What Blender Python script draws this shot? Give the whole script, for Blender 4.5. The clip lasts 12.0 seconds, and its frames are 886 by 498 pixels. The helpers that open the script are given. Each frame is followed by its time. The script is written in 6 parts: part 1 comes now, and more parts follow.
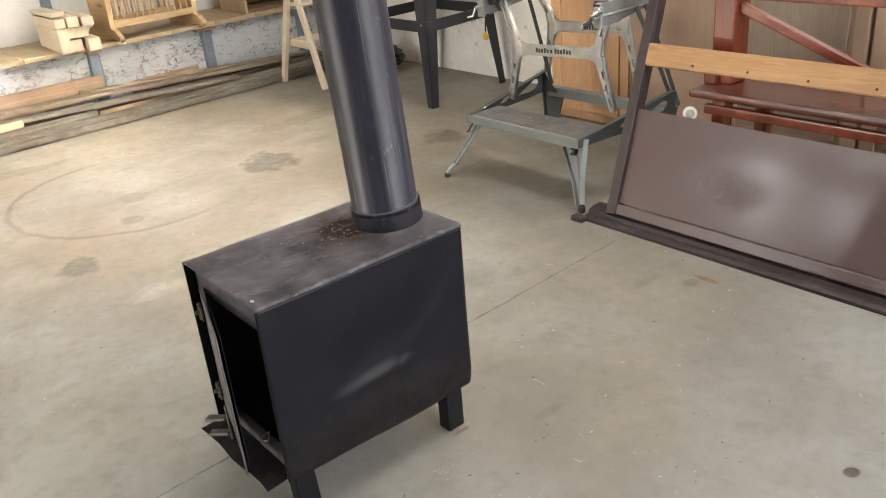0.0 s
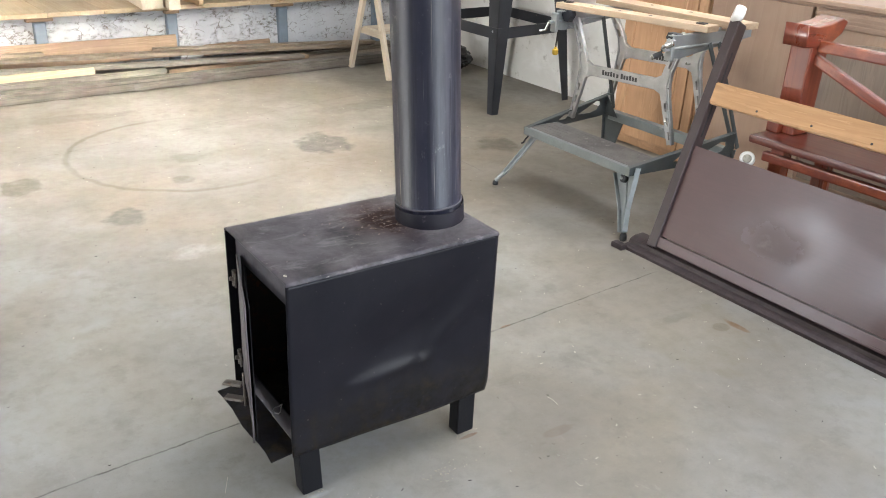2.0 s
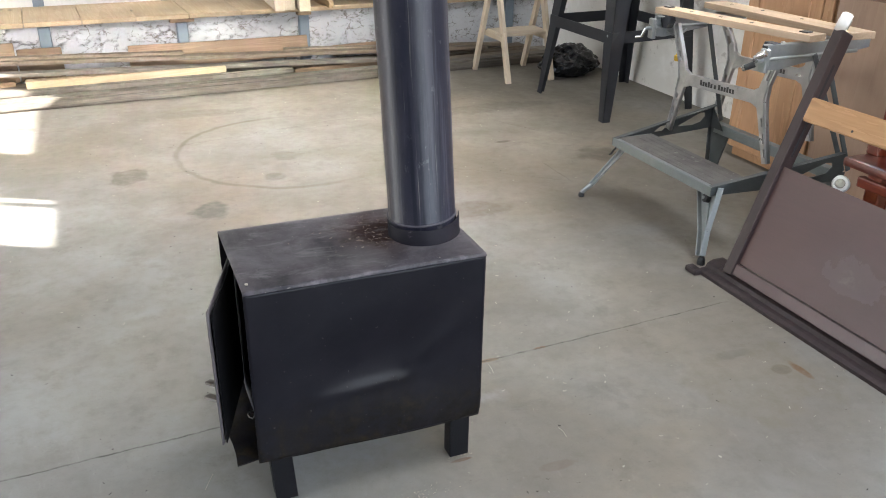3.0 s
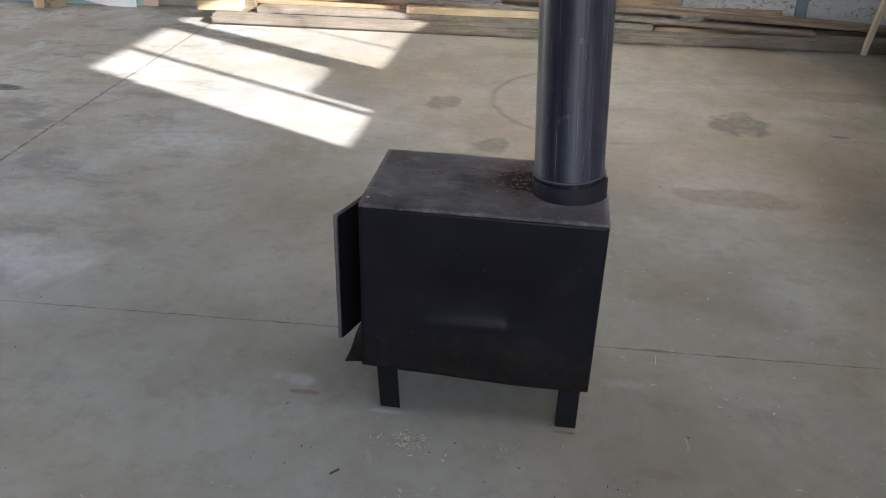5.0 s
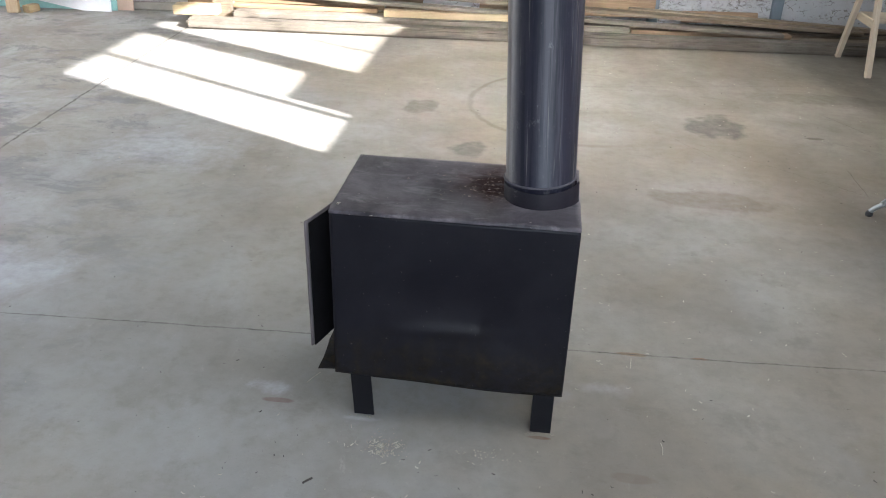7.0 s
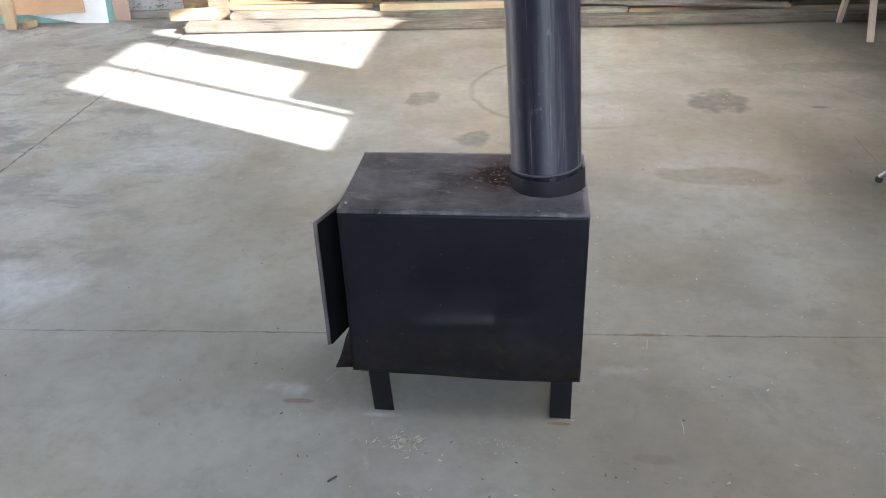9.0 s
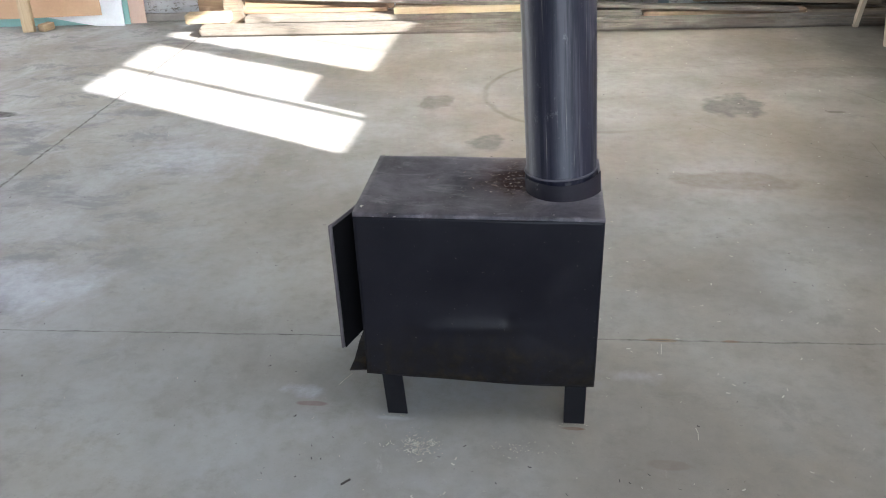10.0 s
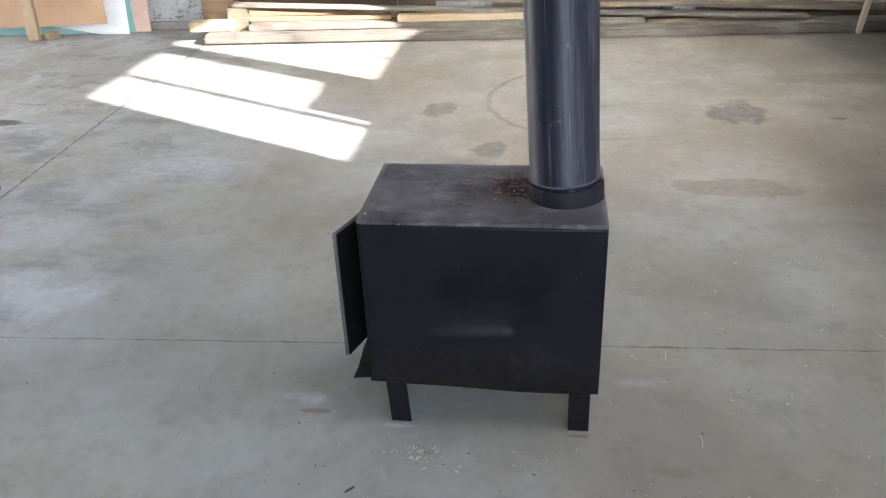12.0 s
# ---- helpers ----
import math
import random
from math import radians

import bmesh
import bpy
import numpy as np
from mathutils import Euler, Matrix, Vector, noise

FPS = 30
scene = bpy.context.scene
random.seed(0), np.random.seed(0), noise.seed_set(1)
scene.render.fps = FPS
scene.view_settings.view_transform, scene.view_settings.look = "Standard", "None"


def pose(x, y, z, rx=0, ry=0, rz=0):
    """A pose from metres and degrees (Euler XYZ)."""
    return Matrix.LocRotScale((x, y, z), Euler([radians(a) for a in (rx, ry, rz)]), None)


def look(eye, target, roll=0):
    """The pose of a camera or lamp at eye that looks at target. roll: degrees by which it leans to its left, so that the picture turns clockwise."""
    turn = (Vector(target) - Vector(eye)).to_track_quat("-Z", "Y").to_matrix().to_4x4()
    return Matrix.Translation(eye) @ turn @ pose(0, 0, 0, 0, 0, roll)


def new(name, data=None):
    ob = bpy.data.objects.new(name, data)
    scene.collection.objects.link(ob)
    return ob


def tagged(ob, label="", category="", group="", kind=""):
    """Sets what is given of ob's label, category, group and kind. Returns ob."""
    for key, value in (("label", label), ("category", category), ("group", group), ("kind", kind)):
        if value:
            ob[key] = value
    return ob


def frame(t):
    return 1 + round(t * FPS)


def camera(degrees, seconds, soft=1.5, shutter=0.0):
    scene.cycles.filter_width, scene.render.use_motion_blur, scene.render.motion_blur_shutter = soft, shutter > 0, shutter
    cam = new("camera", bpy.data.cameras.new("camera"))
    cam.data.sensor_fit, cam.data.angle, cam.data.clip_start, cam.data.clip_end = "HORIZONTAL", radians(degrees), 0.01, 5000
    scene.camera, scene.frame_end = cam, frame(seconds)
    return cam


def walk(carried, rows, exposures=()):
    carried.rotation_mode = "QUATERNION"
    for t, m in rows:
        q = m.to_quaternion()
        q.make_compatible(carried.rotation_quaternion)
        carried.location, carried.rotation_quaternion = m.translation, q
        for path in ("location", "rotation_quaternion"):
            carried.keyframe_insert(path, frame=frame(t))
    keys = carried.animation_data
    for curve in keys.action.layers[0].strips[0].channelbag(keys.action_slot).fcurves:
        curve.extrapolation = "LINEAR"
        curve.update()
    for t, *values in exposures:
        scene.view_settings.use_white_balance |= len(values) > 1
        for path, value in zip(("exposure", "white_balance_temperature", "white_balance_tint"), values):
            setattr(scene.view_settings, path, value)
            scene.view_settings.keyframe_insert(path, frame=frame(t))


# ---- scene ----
cam = camera(56.7, 12.0, 1.0)
# seconds, eye, target, roll
PATH = [
    (0, (-0.585, -1.342, 1.325), (0.545, 0.078, 0.483), -5.1),
    (0.5, (-0.611, -1.344, 1.328), (0.514, 0.09, 0.505), -3.8),
    (1, (-0.632, -1.348, 1.33), (0.494, 0.099, 0.53), -2.0),
    (1.5, (-0.637, -1.343, 1.333), (0.479, 0.117, 0.544), -0.8),
    (1.8, (-0.612, -1.340, 1.331), (0.479, 0.129, 0.524), 1.7),
    (2, (-0.591, -1.36, 1.332), (0.467, 0.119, 0.499), 2.6),
    (2.2, (-0.525, -1.388, 1.340), (0.423, 0.159, 0.505), 1.8),
    (2.5, (-0.395, -1.455, 1.337), (0.4, 0.175, 0.494), 1.4),
    (2.7, (-0.317, -1.489, 1.354), (0.444, 0.157, 0.510), 1.0),
    (4.3, (0.349, -1.502, 1.36), (0.348, 0.291, 0.472), 1.5),
    (4.5, (0.381, -1.532, 1.353), (0.243, 0.253, 0.461), 0.8),
    (4.7, (0.386, -1.550, 1.343), (0.170, 0.222, 0.440), 1.0),
    (5, (0.399, -1.572, 1.336), (0.165, 0.173, 0.387), 1.6),
    (5.5, (0.41, -1.582, 1.336), (0.145, 0.156, 0.382), 1.3),
    (6, (0.42, -1.563, 1.333), (0.158, 0.176, 0.38), 0.6),
    (6.2, (0.420, -1.558, 1.331), (0.204, 0.192, 0.384), 1.0),
    (6.5, (0.422, -1.557, 1.338), (0.246, 0.196, 0.39), 1.6),
    (7, (0.423, -1.556, 1.337), (0.228, 0.198, 0.395), 1.7),
    (9, (0.424, -1.556, 1.346), (0.205, 0.183, 0.382), -2.1),
    (9.5, (0.419, -1.559, 1.348), (0.187, 0.18, 0.388), -2.2),
    (10, (0.417, -1.557, 1.349), (0.17, 0.182, 0.392), -2.2),
    (10.5, (0.414, -1.559, 1.35), (0.155, 0.181, 0.399), -2.3),
    (11, (0.417, -1.56, 1.351), (0.145, 0.18, 0.404), -2.3),
    (11.5, (0.417, -1.557, 1.346), (0.144, 0.185, 0.402), -2.3),
    (12, (0.417, -1.559, 1.352), (0.161, 0.186, 0.41), -2.4),
]
# seconds, stops, kelvin, tint of the clip's own camera
EXPOSURES = [(0, 3.69, 7180, 13), (0.5, 3.88, 6780, 13), (1.0, 3.88, 6540, 13), (1.8, 3.87, 6430, 12), (2.7, 3.62, 6250, 12), (4.3, 2.7, 6280, 13), (5.0, 2.51, 6200, 13), (5.5, 2.73, 6170, 12), (6.2, 3.14, 6130, 12), (12, 3.14, 6000, 12)]
walk(cam, [(t, look(eye, target, roll)) for t, eye, target, roll in PATH], EXPOSURES)

# ---- light ----
SUN_AZ = Vector((-0.886, 0.464))          # way the sunlight travels, seen from above
SUN_UP = 26.0
RIGHT_X, LEFT_X, NEAR_Y, ROOF_Z = 3.24, -5.8, -4.4, 5.2

world = bpy.data.worlds.new("world")
scene.world = world
world.use_nodes = True
wn = world.node_tree
sky = wn.nodes.new("ShaderNodeTexSky")
sky.sky_type, sky.sun_disc = "NISHITA", False
sky.sun_elevation, sky.sun_rotation = radians(SUN_UP), math.atan2(-SUN_AZ.x, -SUN_AZ.y)
wn.links.new(sky.outputs[0], wn.nodes["Background"].inputs[0])
wn.nodes["Background"].inputs[1].default_value = 0.05

sun = new("sun", bpy.data.lights.new("sun", "SUN"))
sun.data.energy, sun.data.angle, sun.data.color = 4.8, radians(0.53), (1.0, 0.95, 0.87)
c = math.cos(radians(SUN_UP))
sun.matrix_world = look((0, 0, 9), Vector((SUN_AZ.x * c, SUN_AZ.y * c, 9 - math.sin(radians(SUN_UP)))))


def window_light(name, m, w, h, watts, color=(0.93, 0.97, 1.0)):
    """Sky light standing in a window's opening."""
    lamp = new(name, bpy.data.lights.new(name, "AREA"))
    lamp.data.shape, lamp.data.size, lamp.data.size_y = "RECTANGLE", w, h
    lamp.data.energy, lamp.data.color = watts, color
    lamp.matrix_world = m
    return lamp


LEFT_WINDOWS = [(0.8, 3.8, 0.02, 2.4, 14.0), (2.5, 3.0, 3.8, 4.7, 2.0), (4.12, 4.56, 4.1, 4.95, 1.7)]        # y and z ranges in the left wall: a gateway and two high windows; watts
for a, b, z0, z1, watts in LEFT_WINDOWS:
    window_light("window_light", look((LEFT_X + 0.06, (a + b) / 2, (z0 + z1) / 2), (0, (a + b) / 2 - (0.0 if z0 < 1 else 2.6), (z0 + z1) / 2 - (0.0 if z0 < 1 else 2.7))), b - a - 0.1, z1 - z0 - 0.1, watts, (1.0, 0.96, 0.90) if z0 < 1 else (0.86, 0.93, 1.0))
ADDED_GATES = [(0.0, 3.0, 14.0)]    # x range of the unseen opening behind, added as fill light; watts
GATE_TOP = 3.1
for a, b, watts in ADDED_GATES:
    window_light("gate_light", look(((a + b) / 2, NEAR_Y + 0.06, GATE_TOP / 2), ((a + b) / 2, 0, GATE_TOP / 2)), b - a - 0.1, GATE_TOP - 0.1, watts, (0.86, 0.93, 1.0))
ROOF_FILL = (0.8, 2.5, -2.2, 1.0)      # x and y ranges of an unseen roof opening, added as fill light
a, b, y0, y1 = ROOF_FILL
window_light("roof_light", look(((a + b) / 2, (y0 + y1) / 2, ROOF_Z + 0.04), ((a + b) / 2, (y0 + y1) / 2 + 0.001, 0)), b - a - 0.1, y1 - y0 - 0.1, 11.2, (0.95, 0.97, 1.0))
DY = -SUN_AZ.y / SUN_AZ.x


def back_to_wall(x, y):
    """Where sunlight that lands at x, y on the floor came through the right wall: y and z."""
    far = RIGHT_X - x
    return y - DY * far, far / -SUN_AZ.x * math.tan(radians(SUN_UP))


W1A, SILL = back_to_wall(-0.47, 1.73)
W1B, HEAD = back_to_wall(-2.18, 3.60)
W2A, SILL2 = back_to_wall(-0.585, 2.96)
W2B = W2A + (W1B - W1A)
window_light("window_light", look((RIGHT_X - 0.02, (W1A + W2B) / 2, (SILL + HEAD) / 2), (0, (W1A + W2B) / 2, 0.8)), W2B - W1A, HEAD - SILL, 0.7, (0.80, 0.90, 1.0))


# ---- materials ----
def nodes_of(name):
    m = bpy.data.materials.new(name)
    m.use_nodes = True
    t = m.node_tree
    return m, t, t.nodes["Principled BSDF"]


class Net:
    """Short ways to wire shader nodes."""

    def __init__(self, name):
        self.m, self.t, self.b = nodes_of(name)

    def put(self, socket, value):
        if isinstance(value, bpy.types.NodeSocket):
            self.t.links.new(value, socket)
        elif value is not None:
            socket.default_value = value if not isinstance(value, tuple) or len(value) != 3 or socket.type != "RGBA" else (*value, 1)

    def node(self, kind, out=0, props=None, **ins):
        n = self.t.nodes.new(kind)
        if props and "operation" in props:
            n.operation = props["operation"]
        if props and "vector_type" in props:
            n.vector_type = props["vector_type"]
        for k, v in ins.items():
            key = int(k[1:]) if k[0] == "i" and k[1:].isdigit() else k
            self.put(n.inputs[key], v)
        return n.outputs[out]

    def coords(self, scale=(1, 1, 1), loc=(0, 0, 0), which=3, rot=(0, 0, 0)):
        c = self.node("ShaderNodeTexCoord", which)
        return self.node("ShaderNodeMapping", Vector=c, Location=loc, Scale=scale, Rotation=rot)

    def noise(self, vec, scale, detail=4.0, rough=0.55, distort=0.0):
        return self.node("ShaderNodeTexNoise", 0, None, Vector=vec, Scale=scale, Detail=detail, Roughness=rough, Distortion=distort)

    def ramp(self, fac, lo, hi, a=0.0, b=1.0):
        return self.node("ShaderNodeMapRange", 0, None, Value=fac, i1=lo, i2=hi, i3=a, i4=b)

    def math(self, op, a, b=0.0):
        return self.node("ShaderNodeMath", 0, {"operation": op}, i0=a, i1=b)

    def mix(self, fac, a, b, mode="MIX"):
        n = self.t.nodes.new("ShaderNodeMix")
        n.data_type, n.blend_type = "RGBA", mode
        self.put(n.inputs[0], fac), self.put(n.inputs[6], a), self.put(n.inputs[7], b)
        return n.outputs[2]

    def bump(self, height, strength=0.2, dist=0.002, normal=None):
        return self.node("ShaderNodeBump", 0, None, Strength=strength, Distance=dist, Height=height, Normal=normal)

    def done(self, color, rough, metal=0.0, normal=None, spec=None):
        self.put(self.b.inputs["Base Color"], color), self.put(self.b.inputs["Roughness"], rough)
        self.put(self.b.inputs["Metallic"], metal), self.put(self.b.inputs["Normal"], normal)
        self.put(self.b.inputs["Specular IOR Level"], spec)
        return self.m


def paint_mat(name, c1, c2, rough=0.5, metal=0.0, scale=6.0, spots=None, spot_at=0.62, bump=0.15, spec=None):
    """A surface of two tones with grain, and worn or dirty spots."""
    n = Net(name)
    co = n.coords()
    big, fine = n.noise(co, scale, 5), n.noise(co, scale * 18, 3)
    col = n.mix(n.ramp(big, 0.35, 0.65), c1, c2)
    col = n.mix(n.ramp(fine, 0.3, 0.7, 0, 0.18), col, tuple(v * 0.55 for v in c1))
    if spots:
        where = n.math("MULTIPLY", n.ramp(n.noise(co, scale * 3.1, 6, 0.7), spot_at, spot_at + 0.06), n.ramp(big, 0.4, 0.6))
        col = n.mix(where, col, spots)
    r = n.ramp(big, 0.3, 0.7, rough - 0.07, rough + 0.08)
    return n.done(col, r, metal, n.bump(n.math("ADD", fine, big), bump, 0.002), spec)


def wood_mat(name, pale, dark, rough=0.6, ring=9.0, worn=None, gloss=0.0, vary=0.25, knots=True, relief=0.25, sheen=0.15):
    """Boards with the grain along local x; every board differs by its random number."""
    n = Net(name)
    rnd = n.node("ShaderNodeObjectInfo", 5)
    shift = n.node("ShaderNodeCombineXYZ", 0, None, X=n.math("MULTIPLY", rnd, 31.0), Y=n.math("MULTIPLY", rnd, 17.0), Z=n.math("MULTIPLY", rnd, 7.0))
    co = n.node("ShaderNodeVectorMath", 0, {"operation": "ADD"}, i0=n.node("ShaderNodeTexCoord", 3), i1=shift)
    long_co = n.node("ShaderNodeMapping", Vector=co, Scale=(0.32, ring, ring))
    fine_co = n.node("ShaderNodeMapping", Vector=co, Scale=(3, 120, 120))
    a, f_, blot = n.noise(long_co, 1.6, 5, 0.6, 1.2), n.noise(fine_co, 1.0, 3), n.noise(co, 3.0, 4)
    rings = n.math("FRACT", n.math("MULTIPLY", a, 7.0))
    col = n.mix(n.ramp(rings, 0.1, 1.0), pale, dark)
    col = n.mix(n.ramp(f_, 0.35, 0.7, 0, 0.45), col, dark)
    col = n.mix(n.math("MULTIPLY", n.ramp(blot, 0.4, 0.75), 0.5), col, tuple(0.6 * v for v in dark))
    if knots:
        k = n.node("ShaderNodeTexVoronoi", 0, None, Vector=n.node("ShaderNodeMapping", Vector=co, Scale=(1.8, 6, 6)), Scale=1.0)
        col = n.mix(n.ramp(k, 0.05, 0.13, 0.8, 0.0), col, tuple(0.35 * v for v in dark))
    if worn:
        col = n.mix(n.ramp(n.noise(co, 5.0, 6, 0.7), 0.5, 0.66), col, worn)
    tone = n.ramp(rnd, 0, 1, 1 - vary, 1 + vary * 0.4)
    col = n.mix(1.0, col, n.node("ShaderNodeCombineColor", 0, None, Red=tone, Green=tone, Blue=tone), "MULTIPLY")
    m = n.done(col, n.ramp(a, 0.3, 0.7, rough - 0.06, rough + 0.08), 0.0, n.bump(n.math("ADD", f_, n.math("MULTIPLY", rings, 0.3)), relief, 0.0015))
    n.b.inputs["Coat Weight"].default_value, n.b.inputs["Coat Roughness"].default_value = gloss, sheen
    return m


def concrete_mat():
    n = Net("worn_concrete")
    co = n.coords()
    flat = n.coords((1, 1, 0))
    big, mid, fine, grit = n.noise(flat, 0.55, 4), n.noise(flat, 2.2, 5, 0.58, 0.1), n.noise(flat, 22, 5, 0.65), n.noise(flat, 190, 2)
    streak = n.noise(n.coords((1.3, 7, 0), rot=(0, 0, 0.2)), 1.4, 5, 0.6)
    warm = n.noise(n.coords((1, 1, 0), (7, 3, 0)), 1.1, 6, 0.6, 0.5)
    blot = n.noise(n.coords((1, 1, 0), (2, 9, 0)), 7.5, 8, 0.74, 0.15)
    col = n.mix(n.ramp(big, 0.35, 0.65), (0.335, 0.325, 0.295), (0.285, 0.285, 0.28))
    east = n.node("ShaderNodeSeparateXYZ", 0, None, Vector=co)
    col = n.mix(n.math("MULTIPLY", n.ramp(warm, 0.42, 0.66, 0, 0.75), n.ramp(east, -1.6, 0.1, 0.25, 1.0)), col, (0.285, 0.245, 0.185))
    col = n.mix(n.ramp(mid, 0.40, 0.68, 0, 0.8), col, (0.235, 0.215, 0.18))
    col = n.mix(n.ramp(streak, 0.55, 0.75, 0, 0.05), col, (0.43, 0.42, 0.395))
    col = n.mix(n.ramp(blot, 0.53, 0.68, 0, 0.45), col, (0.19, 0.17, 0.14))
    wisp = n.noise(n.coords((1, 2.6, 0), (5, 1, 0), rot=(0, 0, 0.5)), 9, 9, 0.78, 0.6)
    col = n.mix(n.math("MULTIPLY", n.ramp(wisp, 0.57, 0.69, 0, 0.28), n.ramp(warm, 0.38, 0.6)), col, (0.15, 0.13, 0.11))
    scuff = n.noise(n.coords((3.2, 1, 0), (1, 6, 0), rot=(0, 0, -0.35)), 8, 9, 0.8, 0.4)
    col = n.mix(n.math("MULTIPLY", n.ramp(scuff, 0.60, 0.67, 0, 0.3), n.ramp(big, 0.4, 0.6)), col, (0.47, 0.45, 0.41))
    col = n.mix(n.ramp(fine, 0.45, 0.75, 0.0, 0.27), col, (0.175, 0.16, 0.135))
    col = n.mix(n.ramp(n.noise(flat, 60, 4, 0.7), 0.62, 0.74, 0, 0.3), col, (0.42, 0.40, 0.36))
    col = n.mix(n.ramp(grit, 0.62, 0.75, 0, 0.25), col, (0.11, 0.10, 0.09))
    # pale bluish wash and dark grime on the open side of the hall
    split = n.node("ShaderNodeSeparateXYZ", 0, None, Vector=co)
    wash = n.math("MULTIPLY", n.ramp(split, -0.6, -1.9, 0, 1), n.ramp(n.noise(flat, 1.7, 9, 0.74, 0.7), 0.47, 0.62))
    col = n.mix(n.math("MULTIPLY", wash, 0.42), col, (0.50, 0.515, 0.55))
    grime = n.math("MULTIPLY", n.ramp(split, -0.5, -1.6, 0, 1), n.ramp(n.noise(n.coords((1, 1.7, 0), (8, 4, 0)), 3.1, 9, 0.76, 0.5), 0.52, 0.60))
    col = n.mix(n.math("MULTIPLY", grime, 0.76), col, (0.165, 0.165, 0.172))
    # oil and paint marks and pale bluish patches, each with its own place and size
    wob = n.noise(flat, 7, 4)
    cloud = n.noise(n.coords((1, 1, 0), (4, 7, 0)), 5.5, 9, 0.78, 0.4)
    for x, y, rx, ry, tone, amount in FLOOR_MARKS:
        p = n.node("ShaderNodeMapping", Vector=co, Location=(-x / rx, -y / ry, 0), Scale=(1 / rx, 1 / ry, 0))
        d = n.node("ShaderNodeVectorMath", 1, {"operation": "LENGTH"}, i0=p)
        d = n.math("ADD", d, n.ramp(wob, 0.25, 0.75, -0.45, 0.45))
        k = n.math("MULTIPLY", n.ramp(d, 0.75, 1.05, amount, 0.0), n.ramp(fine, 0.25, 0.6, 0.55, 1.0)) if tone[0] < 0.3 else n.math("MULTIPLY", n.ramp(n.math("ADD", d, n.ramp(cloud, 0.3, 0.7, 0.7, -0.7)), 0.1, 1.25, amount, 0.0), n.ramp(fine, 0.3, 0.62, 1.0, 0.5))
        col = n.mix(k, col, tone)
    # rust-brown ring left by a drum
    p = n.node("ShaderNodeMapping", Vector=co, Location=(-0.67, -2.63, 0), Scale=(1, 1, 0))
    d = n.node("ShaderNodeVectorMath", 1, {"operation": "LENGTH"}, i0=p)
    d = n.math("ADD", d, n.ramp(wob, 0.25, 0.75, -0.012, 0.012))
    sx = n.t.nodes.new("ShaderNodeSeparateXYZ")
    n.put(sx.inputs[0], co)
    ring = n.ramp(n.math("ABSOLUTE", n.math("SUBTRACT", d, 0.59)), 0.006, 0.022, 0.95, 0.0)
    ring = n.math("MULTIPLY", ring, n.ramp(sx.outputs[0], 0.45, 0.95, 1.0, 0.05))
    col = n.mix(n.math("MULTIPLY", ring, n.ramp(mid, 0.35, 0.6, 0.4, 0.9)), col, (0.155, 0.13, 0.10))
    # joints and hairline cracks: lines through (x, y) along an angle, between two ends
    height = n.math("ADD", n.math("MULTIPLY", fine, 0.5), n.math("MULTIPLY", grit, 0.35))
    for x, y, ang, lo, hi, half, deep, wave in JOINTS:
        p = n.node("ShaderNodeMapping", 0, {"vector_type": "TEXTURE"}, Vector=co, Location=(x, y, 0), Rotation=(0, 0, radians(ang)))
        s = n.t.nodes.new("ShaderNodeSeparateXYZ")
        n.put(s.inputs[0], p)
        off = n.math("ADD", s.outputs[1], n.math("MULTIPLY", n.math("SUBTRACT", n.noise(flat, 9, 5, 0.7), 0.5), wave))
        line = n.ramp(n.math("ABSOLUTE", off), half * 0.4, half * 1.3, 1.0, 0.0)
        line = n.math("MULTIPLY", line, n.math("MULTIPLY", n.ramp(s.outputs[0], lo, lo + 0.05), n.ramp(s.outputs[0], hi - 0.05, hi, 1, 0)))
        line = n.math("MULTIPLY", line, n.ramp(n.noise(flat, 17, 6, 0.75), 0.40, 0.56, 0.32, 1.0))
        col = n.mix(n.math("MULTIPLY", line, n.ramp(fine, 0.3, 0.55, deep * 0.6, deep)), col, (0.07, 0.062, 0.05))
        height = n.math("SUBTRACT", height, n.math("MULTIPLY", line, 1.5))
    # trodden brown dirt on the timber side, darkened to paint dimmer light; cleaner grey opposite
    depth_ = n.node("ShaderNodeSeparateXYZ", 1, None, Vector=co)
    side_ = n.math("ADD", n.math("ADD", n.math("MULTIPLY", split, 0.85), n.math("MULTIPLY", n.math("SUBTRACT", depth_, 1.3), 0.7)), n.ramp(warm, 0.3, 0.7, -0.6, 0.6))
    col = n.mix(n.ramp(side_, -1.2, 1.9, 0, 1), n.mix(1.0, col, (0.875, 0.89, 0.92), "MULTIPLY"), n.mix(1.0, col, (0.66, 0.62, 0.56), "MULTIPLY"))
    rough = n.ramp(n.math("ADD", n.math("MULTIPLY", mid, 0.6), n.math("MULTIPLY", fine, 0.4)), 0.3, 0.7, 0.50, 0.70)
    return n.done(col, rough, 0.0, n.bump(height, 0.25, 0.003), 0.25)


